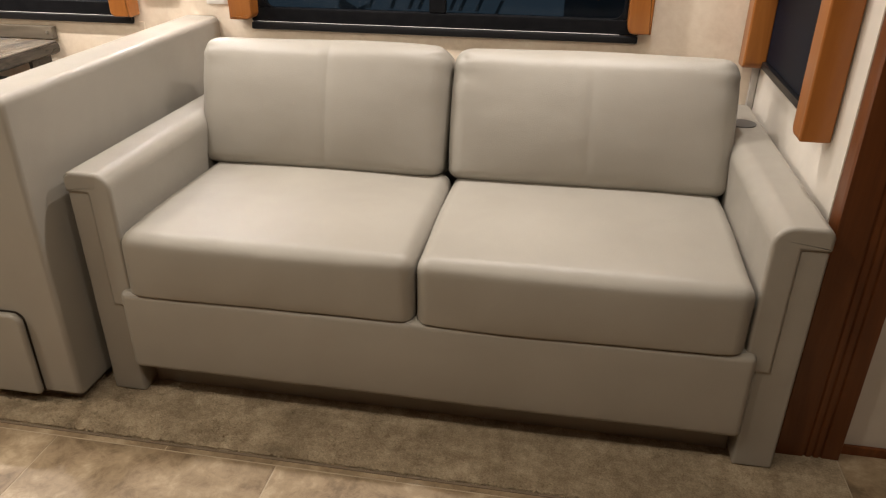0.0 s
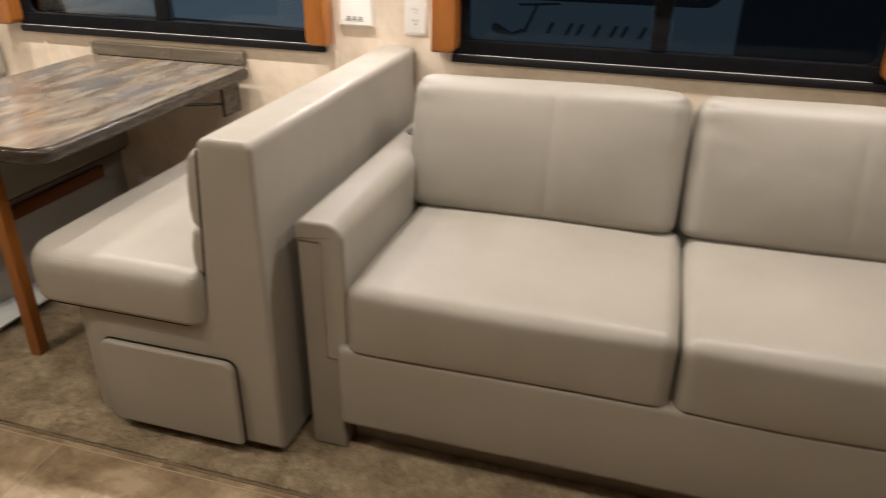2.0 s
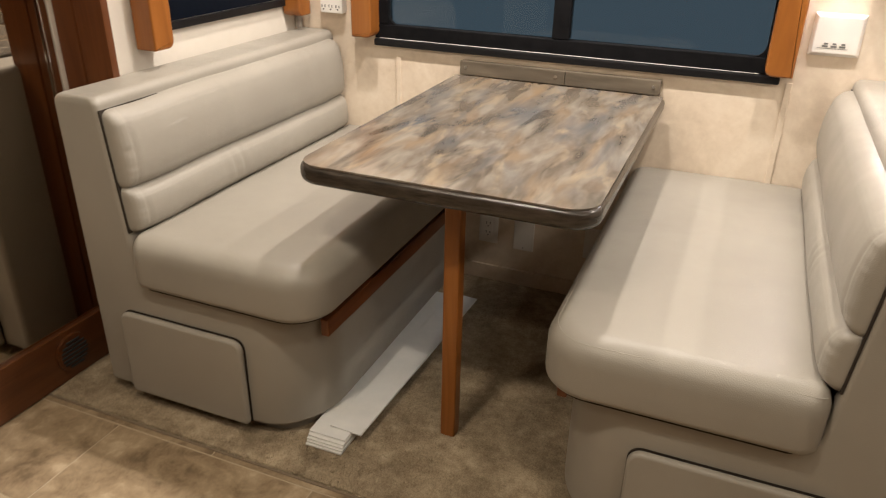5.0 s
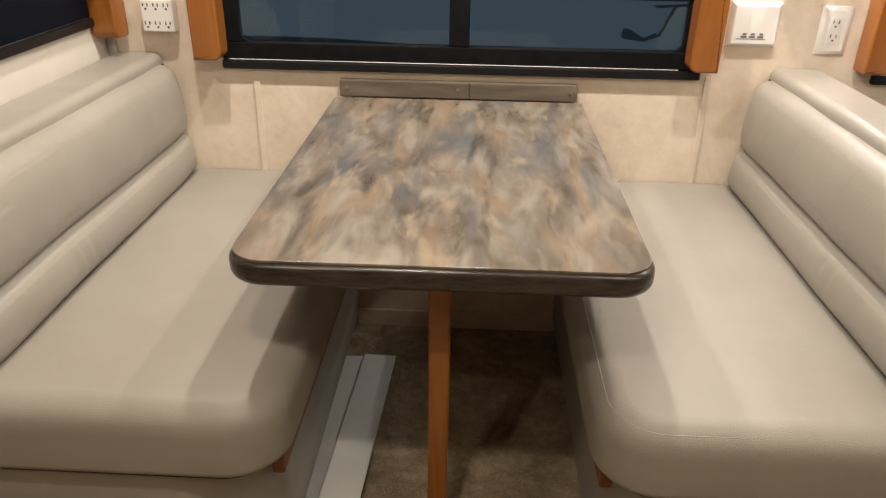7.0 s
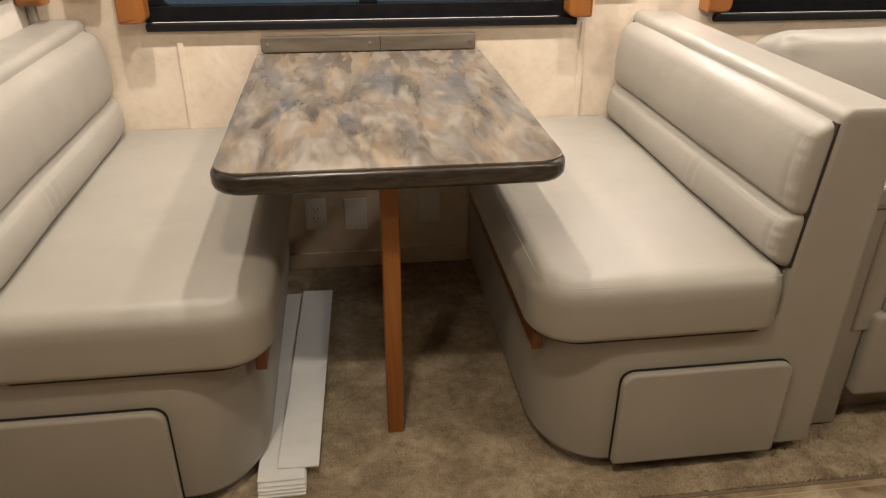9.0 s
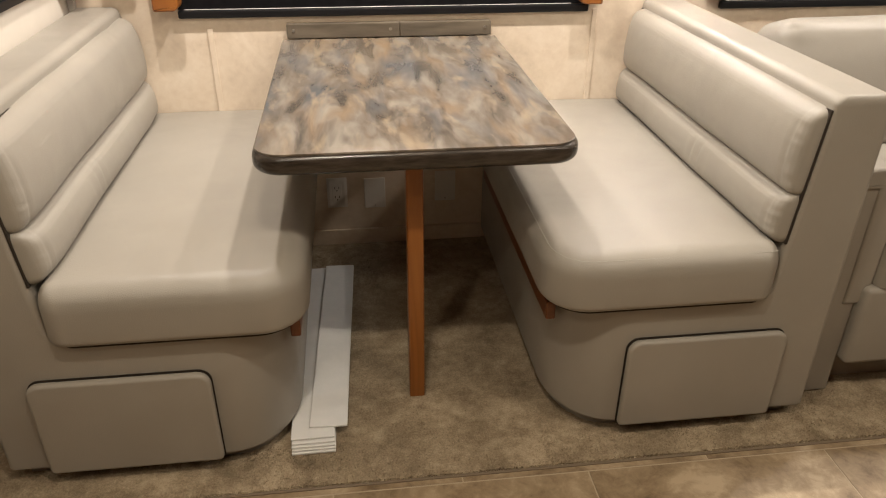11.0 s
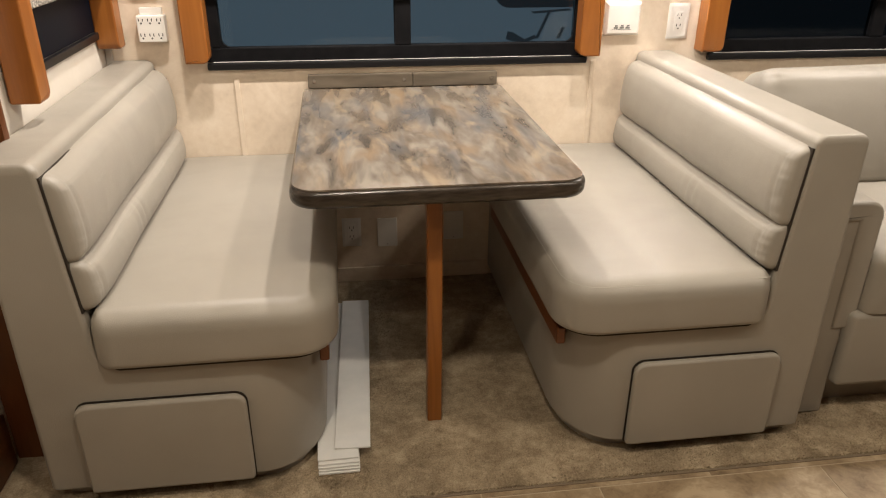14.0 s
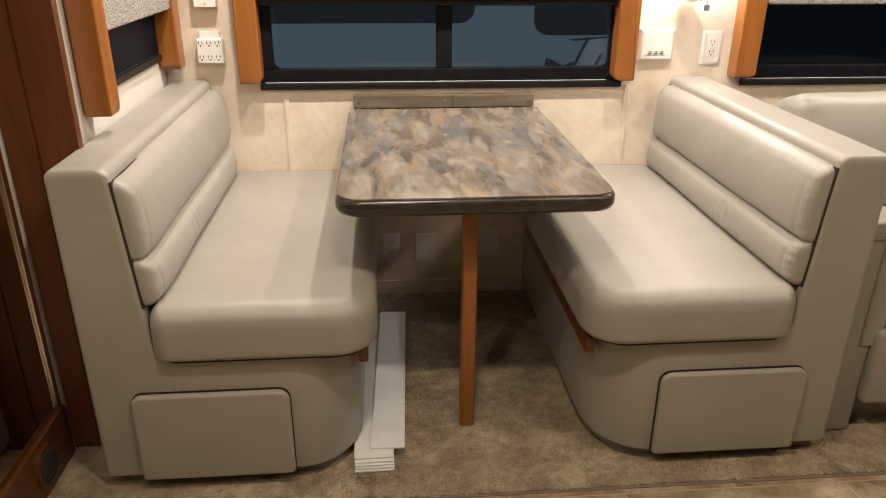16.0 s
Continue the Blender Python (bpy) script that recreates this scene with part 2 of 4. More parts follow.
def box(x0, x1, y0, y1, z0, z1, r=0.0, seg=2):
    bm = bmesh.new()
    bmesh.ops.create_cube(bm, size=1.0)
    bmesh.ops.scale(bm, vec=(abs(x1 - x0), abs(y1 - y0), abs(z1 - z0)), verts=bm.verts)
    bmesh.ops.translate(bm, vec=((x0 + x1) / 2, (y0 + y1) / 2, (z0 + z1) / 2), verts=bm.verts)
    if r:
        bmesh.ops.bevel(bm, geom=bm.edges[:], offset=r, segments=seg, profile=0.5, affect="EDGES")
    return bm


def slab(outline, z0, z1, r=0.0, seg=2, axis="z"):
    """A plate from an outline of (a, b) points: axis z: (x, y); axis y: (x, z); axis x: (y, z)."""
    bm = bmesh.new()
    lo = {"z": lambda a, b, c: (a, b, c), "y": lambda a, b, c: (a, c, b), "x": lambda a, b, c: (c, a, b)}[axis]
    low = [bm.verts.new(lo(a, b, z0)) for a, b in outline]
    high = [bm.verts.new(lo(a, b, z1)) for a, b in outline]
    bm.faces.new(low)
    bm.faces.new(high)
    n = len(outline)
    for i in range(n):
        bm.faces.new((low[i], low[(i + 1) % n], high[(i + 1) % n], high[i]))
    bmesh.ops.recalc_face_normals(bm, faces=bm.faces)
    if r:
        rim = [e for e in bm.edges if (e.verts[0] in low) == (e.verts[1] in low)]
        bmesh.ops.bevel(bm, geom=rim, offset=r, segments=seg, profile=0.5, affect="EDGES")
    return bm


def rounded(a0, a1, b0, b1, radii, seg=6):
    """A rectangle's outline with its own radius at each corner: (a0,b0), (a1,b0), (a1,b1), (a0,b1)."""
    pts = []
    corners = [(a0, b0, 1, 1, 180), (a1, b0, -1, 1, 270), (a1, b1, -1, -1, 0), (a0, b1, 1, -1, 90)]
    for (a, b, sa, sb, start), r in zip(corners, radii):
        ra, rb = r if isinstance(r, tuple) else (r, r)
        if ra <= 0:
            pts.append((a, b))
            continue
        for i in range(seg + 1):
            w = radians(start + 90 * i / seg)
            pts.append((a + sa * ra + ra * math.cos(w), b + sb * rb + rb * math.sin(w)))
    return pts


def cut(bm, axis, places):
    nrm = [0, 0, 0]
    nrm[axis] = 1
    for p in places:
        co = [0, 0, 0]
        co[axis] = p
        bmesh.ops.bisect_plane(bm, geom=bm.verts[:] + bm.edges[:] + bm.faces[:], plane_co=co, plane_no=nrm)


def cushion(size, r, crown, cuts=(12, 8, 4), seg=4, puff=0.006, seed=0.0, tight=1.0, hold=2.6):
    """A stuffed pad of that size about its own middle: rounded edges, faces that swell by crown (x, y, z), slight unevenness."""
    sx, sy, sz = size
    bm = box(-sx / 2, sx / 2, -sy / 2, sy / 2, -sz / 2, sz / 2, r, seg)
    for ax, (s, k) in enumerate(zip(size, cuts)):
        cut(bm, ax, [-s / 2 + r + (s - 2 * r) * (i + 0.5) / k for i in range(k)])
    if tight < 1:
        for q in bm.verts:
            h = q.co.z + sz / 2
            if h < r - 0.0001:
                inset = (r - math.sqrt(max(0.0, r * r - (r - h) ** 2))) * (1 - tight)
                if abs(q.co.x) > sx / 2 - r - 0.0005 and abs(q.co.y) > sy / 2 - r - 0.0005:
                    inset *= 0.55
                for ax in (0, 1):
                    if abs(q.co[ax]) > size[ax] / 2 - r - 0.0005:
                        q.co[ax] += math.copysign(inset, q.co[ax])
                q.co.z = -sz / 2 + h * tight
            elif h < sz / 2:
                q.co.z = -sz / 2 + r * tight + (h - r) * (sz / 2 - r * tight) / (sz / 2 - r)
    for q in bm.verts:
        u = [max(-1.0, min(1.0, q.co[i] / (size[i] / 2))) for i in range(3)]
        w = [1 - abs(u[0]) ** 2.6, 1 - abs(u[1]) ** hold, 1 - abs(u[2]) ** 2.6]
        grow = (crown[0] * u[0] * w[1] * w[2], crown[1] * u[1] * w[0] * w[2], crown[2] * u[2] * w[0] * w[1])
        lump = noise.noise(Vector((q.co.x * 3 + seed, q.co.y * 3, q.co.z * 3))) * puff
        q.co += Vector(grow) + Vector((u[0], u[1], u[2])) * lump * 0.6
    return bm


def moved(bm, m):
    bmesh.ops.transform(bm, matrix=m, verts=bm.verts)
    return bm


def tube(points, radius, sides=6):
    bm = bmesh.new()
    rings = []
    pts = [Vector(p) for p in points]
    for i, p in enumerate(pts):
        d = (pts[min(i + 1, len(pts) - 1)] - pts[max(i - 1, 0)]).normalized()
        side = d.cross(Vector((0.31, 0.42, 0.85))).normalized()
        up = d.cross(side)
        rings.append([bm.verts.new(p + radius * (math.cos(2 * math.pi * k / sides) * side + math.sin(2 * math.pi * k / sides) * up)) for k in range(sides)])
    for a, b in zip(rings, rings[1:]):
        for k in range(sides):
            bm.faces.new((a[k], a[(k + 1) % sides], b[(k + 1) % sides], b[k]))
    bm.faces.new(rings[0])
    bm.faces.new(rings[-1])
    return bm


def disc(center, radius, depth, axis="z", sides=24, r=0.0):
    bm = bmesh.new()
    bmesh.ops.create_cone(bm, cap_ends=True, segments=sides, radius1=radius, radius2=radius, depth=depth)
    turn = {"z": pose(0, 0, 0), "y": pose(0, 0, 0, 90), "x": pose(0, 0, 0, 0, 90)}[axis]
    moved(bm, Matrix.Translation(center) @ turn)
    return bm


# ---------------------------------------------------------------- the shell
WALL = 2.50          # face of the slide-out's back wall
LEFT = -3.205        # its left side wall
RIGHT = 0.615        # its right side wall
LIP = 1.585          # front of the slide-out's side walls
CARPET = 1.31        # edge of the carpet


def wall_with_holes(name, axis, face, thick, a0, a1, holes, mat, label):
    """A wall that stands on a line of constant y or x, with rectangular openings (a, b, low, high)."""
    bm = bmesh.new()
    xs = sorted({a0, a1, *[h[0] for h in holes], *[h[1] for h in holes]})
    zs = sorted({-0.02, CEILING, *[h[2] for h in holes], *[h[3] for h in holes]})
    for p, q in zip(xs, xs[1:]):
        for s, t in zip(zs, zs[1:]):
            if any(h[0] <= p and q <= h[1] and h[2] <= s and t <= h[3] for h in holes):
                continue
            b = box(p, q, face, face + thick, s, t) if axis == "y" else box(face, face + thick, p, q, s, t)
            tmp = bpy.data.meshes.new("tmp")
            b.to_mesh(tmp)
            b.free()
            bm.from_mesh(tmp)
            bpy.data.meshes.remove(tmp)
    bmesh.ops.remove_doubles(bm, verts=bm.verts, dist=0.0001)
    inner = [f for f in bm.faces if len([g for g in bm.faces if g is not f and set(g.verts) == set(f.verts)])]
    bmesh.ops.delete(bm, geom=inner, context="FACES")
    return thing(name, bm, mat, label, "wall", kind="structure", smooth=False)


WIN_A = (-2.885, -1.565)
WIN_B = (-1.105, 0.222)
WIN_Z = (0.845, 1.75)
wall_with_holes("wall_north", "y", WALL, 0.06, LEFT - 0.06, RIGHT + 0.06,
                [(WIN_A[0] + 0.03, WIN_A[1] - 0.03, WIN_Z[0] + 0.03, WIN_Z[1] - 0.03), (WIN_B[0] + 0.03, WIN_B[1] - 0.03, WIN_Z[0] + 0.03, WIN_Z[1] - 0.03)],
                wallpaper, "cream mottled wallboard behind the table and sofa")
wall_with_holes("wall_west", "x", LEFT - 0.06, 0.06, LIP + 0.02, WALL, [(1.80, 2.40, 0.99, 1.75)], plain_wall, "pale side wall of the slide-out beside the bench")
wall_with_holes("wall_east", "x", RIGHT, 0.06, LIP + 0.02, WALL, [(1.80, 2.40, 0.84, 1.75)], plain_wall, "pale side wall of the slide-out beside the sofa")
wall_with_holes("wall_far_east", "y", 1.60, 0.06, 0.76, 3.0, [], plain_wall, "pale wall beyond the dark wooden trim")
wall_with_holes("wall_far_west", "x", -3.43, 0.06, -1.7, 1.66, [], plain_wall, "partition behind the mirror door")
# these two walls are out of view, dark so that less light bounces back
wall_with_holes("wall_south", "y", -1.76, 0.06, -3.43, 3.0, [], walnut, "dark cherry wall out of view across the aisle, to cut fill light")
wall_with_holes("wall_end", "x", 3.0, 0.06, -1.7, 1.66, [], walnut, "dark cherry wall out of view at the aisle's end, to cut fill light")
# the ceiling is out of view as well, its colour lowered against bounce
thing("ceiling", box(-3.5, 3.1, -1.8, 2.6, CEILING, CEILING + 0.05), ceiling_white, "padded ceiling out of view, toned down to cut fill light", "ceiling", kind="structure", smooth=False)

floor = thing("floor", box(-3.5, 3.1, -1.8, 2.6, -0.06, -0.0048), grout, "stone-look tiled floor with pale joints", "floor", kind="structure", smooth=False)

# carpet with a shaggy edge
bm = bmesh.new()
nx, ny = 330, 104
x0, x1, y0, y1 = LEFT - 0.14, 0.768, CARPET, WALL - 0.001
grid = []
for j in range(ny + 1):
    row = []
    for i in range(nx + 1):
        x, y = x0 + (x1 - x0) * i / nx, y0 + (y1 - y0) * j / ny
        edge = 0.0
        if j == 0:
            edge = 0.004 * noise.noise(Vector((x * 9, 0, 0))) + 0.003 * noise.noise(Vector((x * 40, 3, 0))) + random.uniform(-0.0015, 0.0015)
        h = random.uniform(-0.0022, 0.0015) if j > 0 else -0.005
        row.append(bm.verts.new((x, y + edge, h)))
    grid.append(row)
for j in range(ny):
    for i in range(nx):
        bm.faces.new((grid[j][i], grid[j][i + 1], grid[j + 1][i + 1], grid[j + 1][i]))
skirt = [bm.verts.new((q.co.x, q.co.y + 0.002, -0.0047)) for q in grid[0]]
for i in range(nx):
    bm.faces.new((skirt[i], skirt[i + 1], grid[0][i + 1], grid[0][i]))
carpet = thing("carpet", bm, carpet_mat, "short greige pile carpet with a cut edge", "carpet", kind="structure", angle=180)
part("edge_strip", box(x0, x1, CARPET - 0.011, CARPET - 0.003, -0.0047, -0.0005, 0.0015), material("carpet_binding", (0.19, 0.145, 0.10), 0.8), carpet, "dark brown binding")


bm = bmesh.new()
for k in range(2600):
    x = x0 + (x1 - x0) * (k + random.random()) / 2600
    y = CARPET + random.uniform(-0.006, 0.004)
    w, h = random.uniform(0.0012, 0.0026), random.uniform(0.0, 0.0035)
    a, b, c = (bm.verts.new((x - w, y + 0.003, -0.004)), bm.verts.new((x + w, y + 0.003, -0.004)), bm.verts.new((x, y - 0.003, -0.004)))
    d = bm.verts.new((x + random.uniform(-0.002, 0.002), y - random.uniform(-0.001, 0.004), h))
    bm.faces.new((a, b, d)), bm.faces.new((b, c, d)), bm.faces.new((c, a, d))
tagged(part("fringe", bm, carpet_mat, carpet, "frayed cut edge", smooth=False), kind="stuff")

# short twisted tufts over the open stretches of the carpet
verts, faces = [], []
for xa, xb, ya, yb, count in ((x0, -2.42, 1.315, 1.45, 9000), (-2.55, -1.88, 1.315, 2.45, 34000), (-1.93, 0.62, 1.315, 1.56, 36000)):
    for k in range(count):
        x, y = random.uniform(xa, xb), random.uniform(ya, yb)
        nap = noise.noise(Vector((x * 8, y * 8, 1.7)))
        turn = random.uniform(-3.14, 3.14)
        w, h, lean = random.uniform(0.0010, 0.0019), random.uniform(0.0016, 0.0032), 0.0022 + 0.0018 * nap
        cx, cy = math.cos(turn), math.sin(turn)
        n = len(verts)
        verts += [(x - w * cy, y + w * cx, -0.001), (x + w * cy, y - w * cx, -0.001), (x + lean * cx + w * cy * 0.5, y + lean * cy - w * cx * 0.5, h * 0.8), (x + lean * cx * 1.6, y + lean * cy * 1.6, h)]
        faces += [(n, n + 1, n + 2), (n, n + 2, n + 3)]
pile = bpy.data.meshes.new("pile")
pile.from_pydata(verts, [], faces)
pile.materials.append(carpet_mat)
pile_ob = new("pile", pile)
pile_ob.parent = carpet
pile_ob["label"] = "short leaning carpet tufts"
tagged(pile_ob, kind="stuff")


def trim(name, bm, mat, label):
    return thing(name, bm, mat, label, "trim", kind="structure")


# fluted posts at both ends of the slide-out
def post(x0, x1, y, deep, grooves, label):
    w = (x1 - x0)
    o = [(x0, y + deep), (x0, y + 0.008), (x0 + 0.004, y)]
    for k in grooves:
        a = x0 + w * k
        o += [(a - 0.004, y), (a - 0.0015, y + 0.006), (a + 0.0015, y + 0.006), (a + 0.004, y)]
    o += [(x1 - 0.004, y), (x1, y + 0.008), (x1, y + deep)]
    return trim("trim_post", slab(o, 0.0, CEILING), walnut, label)


post(0.618, 0.777, 1.555, 0.10, (0.46, 0.58, 0.70), "dark cherry fluted post beside the sofa")
post(-3.352, -3.177, LIP, 0.018, (0.42,), "dark cherry fluted post beside the bench")
trim("trim_corner", box(-3.372, -3.3535, 1.575, 1.60, 0.0, CEILING, 0.003), trim_cream, "pale strip between the post and the mirror door")
trim("trim_corner", box(RIGHT - 0.022, RIGHT - 0.001, WALL - 0.022, WALL - 0.001, 0, CEILING, 0.004), trim_grey, "grey strip in the corner of the walls")
trim("trim_corner", box(LEFT + 0.001, LEFT + 0.022, WALL - 0.022, WALL - 0.001, 0, CEILING, 0.004), trim_grey, "grey strip in the corner of the walls")
trim("baseboard", box(0.780, 2.98, 1.588, 1.599, -0.01, 0.022, 0.003), cherry_y, "low wooden baseboard")
trim("baseboard", box(LEFT + 0.67, -1.90, WALL - 0.012, WALL - 0.001, 0.0, 0.06, 0.003), wallpaper, "cream baseboard under the table")
for bx in (-2.797, -1.537):
    trim("trim_batten", box(bx - 0.009, bx + 0.009, WALL - 0.0045, WALL - 0.0005, 0.06, 0.80 if bx < -2 else 0.84, 0.0018, 3), wallpaper, "narrow cream cover strip over a wall joint")


# ---------------------------------------------------------------- windows and valances
def window(name, axis, face, out, a0, a1, z0, z1, label):
    """Black frame round two sliding panes; face is the wall's face, out +1 or -1 away from the room."""
    w = empty(name, ((a0 + a1) / 2, face, z0) if axis == "y" else (face, (a0 + a1) / 2, z0), label, "window", kind="structure")

    def bar(p, q, s, t, near, far, r=0.004):
        lo, hi = sorted((face + out * near, face + out * far))
        return box(p, q, lo, hi, s, t, r) if axis == "y" else box(lo, hi, p, q, s, t, r)

    mid = (a0 + a1) / 2
    part("sill_bar", bar(a0, a1, z0 - 0.012, z0 + 0.012, -0.020, 0.0, 0.005), black_gloss, w, "glossy black bottom rail of the shade")
    part("lower_frame", bar(a0, a1, z0 + 0.013, z0 + 0.060, -0.010, 0.03), black_shade, w)
    # pale strip in place of the lamps' reflection on the glossy rail
    part("rail_glint", bar(a0 + 0.02, a1 - 0.06, z0 + 0.0135, z0 + 0.0155, -0.0145, -0.0105, 0.001), glint_grey, w, "thin pale strip painted as the glint along the rail")
    part("upper_frame", bar(a0, a1, z1 - 0.05, z1, -0.010, 0.03), black_shade, w)
    part("shade_roller", bar(a0 + 0.012, a1 - 0.012, 1.122, 1.148, -0.028, -0.011, 0.008), black_gloss, w, "black roller bar of the shade")
    for p, q in ((a0, a0 + 0.052), (a1 - 0.052, a1), (mid - 0.028, mid + 0.028)):
        part("frame_stile", bar(p, q, z0 + 0.061, z1 - 0.051, -0.009, 0.03), black_shade, w)
    for p, q in ((a0 + 0.053, mid - 0.029), (mid + 0.029, a1 - 0.053)):
        pane = part("pane", bar(p, q, z0 + 0.061, z1 - 0.051, 0.012, 0.016, 0.0), glass_deep if name == "window_2" else glass, w, "dark tinted glass", smooth=False)
        pane.visible_shadow = False
        for cx, sx in ((p, 1),) if p < mid else ((q, -1),):
            for cz, sz in ((z0 + 0.061, 1), (z1 - 0.051, -1)):
                rr = 0.032
                arc = [(cx + sx * (rr - rr * math.sin(radians(15 * k))), cz + sz * (rr - rr * math.cos(radians(15 * k)))) for k in range(7)]
                lo, hi = sorted((face - out * 0.004, face + out * 0.011))
                part("corner_fillet", slab([(cx - sx * 0.001, cz - sz * 0.001)] + arc[::-1], lo, hi, 0, 1, "y"), black_shade, w, smooth=False)
    return w


window("window_1", "y", WALL, 1, *WIN_A, *WIN_Z, "dark window with a black frame above the table")
window("window_2", "y", WALL, 1, *WIN_B, *WIN_Z, "dark window with a black frame above the sofa")
def shaded_window(name, face, out, a0, a1, z0, z1, label):
    w = empty(name, (face, (a0 + a1) / 2, z0), label, "window", kind="structure")

    def bar(p, q, s_, t_, near, far, r=0.003):
        lo, hi = sorted((face + out * near, face + out * far))
        return box(lo, hi, p, q, s_, t_, r)

    part("sill_bar", bar(a0, a1, z0 - 0.012, z0 + 0.010, -0.016, 0.0), black_gloss, w, "black bottom rail")
    part("shade_cloth", bar(a0 + 0.004, a1 - 0.004, z0 + 0.011, z1, -0.005, 0.02), night_glass, w, "dark glass behind a fine black screen")
    return w


shaded_window("window_3", LEFT, -1, 1.77, 2.43, 0.965, 1.75, "small black-framed window above the bench")
shaded_window("window_4", RIGHT, 1, 1.77, 2.43, 0.80, 1.75, "small black-framed window beside the sofa")


def valance(axis, face, into, a, b, low, top, fabric_low, label):
    """Wooden side boards and a fabric panel across the top of a window; into: the sign of the way into the room."""
    w = empty("window_valance", ((a[0] + b[1]) / 2, face, low) if axis == "y" else (face, (a[0] + b[1]) / 2, low), label, "valance", "window valances")
    lo, hi = sorted((face + into * 0.003, face + into * 0.072))
    for p, q, inner in ((a[0], a[1], 1), (b[0], b[1], -1)):
        rr = 0.022
        o = rounded(p, q, low, top, (0.004, rr, 0, 0) if inner > 0 else (rr, 0.004, 0, 0), 5)
        part("side_board", slab(o, lo, hi, 0.006, 3, axis), cherry, w, "rounded cherry side board")
    flo, fhi = sorted((face + into * 0.030, face + into * 0.066))
    f = box(a[1] + 0.002, b[0] - 0.002, flo, fhi, fabric_low, top, 0.008) if axis == "y" else box(flo, fhi, a[1] + 0.002, b[0] - 0.002, fabric_low, top, 0.008)
    part("fabric_panel", f, fabric, w, "speckled grey fabric panel")
    return w


valance("y", WALL, -1, (-2.945, -2.868), (-1.612, -1.536), 0.865, 1.85, 1.152, "cherry-framed fabric valance above the table")
valance("y", WALL, -1, (-1.160, -1.078), (0.183, 0.257), 0.872, 1.85, 1.128, "cherry-framed fabric valance above the sofa")
valance("x", LEFT, 1, (1.700, 1.775), (2.405, 2.480), 0.920, 1.85, 1.118, "cherry-framed fabric valance above the bench")
valance("x", RIGHT, -1, (1.695, 1.770), (2.405, 2.480), 0.785, 1.85, 1.128, "cherry-framed fabric valance beside the sofa")

# outside: another coach's flank in a dim hall; it glows in place of hall light
outside = bpy.data.materials.new("glowing_blue_outside")
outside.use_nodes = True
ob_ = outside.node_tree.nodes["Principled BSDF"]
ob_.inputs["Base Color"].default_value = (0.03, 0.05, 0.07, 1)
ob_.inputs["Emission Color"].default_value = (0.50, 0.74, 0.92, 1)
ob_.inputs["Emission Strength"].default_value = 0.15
# weaker glow that lifts the coach's windows and lower paint off black
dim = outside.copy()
dim.name = "outside_faint_glow"
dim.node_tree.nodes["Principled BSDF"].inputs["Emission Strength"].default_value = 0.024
flank = thing("backdrop", box(-9, 6, 4.45, 4.50, -1.0, 4.0), outside, "bluish flank of a coach outside, glowing in place of hall light", "backdrop", kind="structure", smooth=False)
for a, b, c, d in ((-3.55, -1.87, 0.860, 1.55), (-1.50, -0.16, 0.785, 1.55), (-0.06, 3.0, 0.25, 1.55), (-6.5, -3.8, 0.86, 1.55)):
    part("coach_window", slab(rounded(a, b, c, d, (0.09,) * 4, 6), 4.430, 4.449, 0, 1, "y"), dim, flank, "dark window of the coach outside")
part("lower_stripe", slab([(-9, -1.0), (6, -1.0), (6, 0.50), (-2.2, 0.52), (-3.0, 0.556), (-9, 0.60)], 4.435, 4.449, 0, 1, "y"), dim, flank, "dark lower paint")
# the decal's dark strokes get a little of the flank's glow too
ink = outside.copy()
ink.name = "decal_faint_glow"
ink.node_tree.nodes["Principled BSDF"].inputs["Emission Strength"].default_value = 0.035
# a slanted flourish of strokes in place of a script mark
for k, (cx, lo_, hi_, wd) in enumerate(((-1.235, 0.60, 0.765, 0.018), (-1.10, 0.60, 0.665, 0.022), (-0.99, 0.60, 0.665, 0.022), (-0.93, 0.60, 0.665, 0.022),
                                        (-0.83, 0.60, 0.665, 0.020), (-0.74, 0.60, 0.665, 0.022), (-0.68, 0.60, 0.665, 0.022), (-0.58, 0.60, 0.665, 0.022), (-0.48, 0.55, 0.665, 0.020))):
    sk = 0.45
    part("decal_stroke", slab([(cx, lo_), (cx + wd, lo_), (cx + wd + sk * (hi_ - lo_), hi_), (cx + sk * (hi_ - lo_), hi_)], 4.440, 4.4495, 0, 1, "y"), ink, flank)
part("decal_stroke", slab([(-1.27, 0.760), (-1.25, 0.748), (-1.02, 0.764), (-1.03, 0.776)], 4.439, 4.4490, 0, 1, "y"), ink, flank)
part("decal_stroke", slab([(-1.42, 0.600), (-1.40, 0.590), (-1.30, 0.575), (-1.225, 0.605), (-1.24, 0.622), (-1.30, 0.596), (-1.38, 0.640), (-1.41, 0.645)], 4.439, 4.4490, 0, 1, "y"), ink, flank)


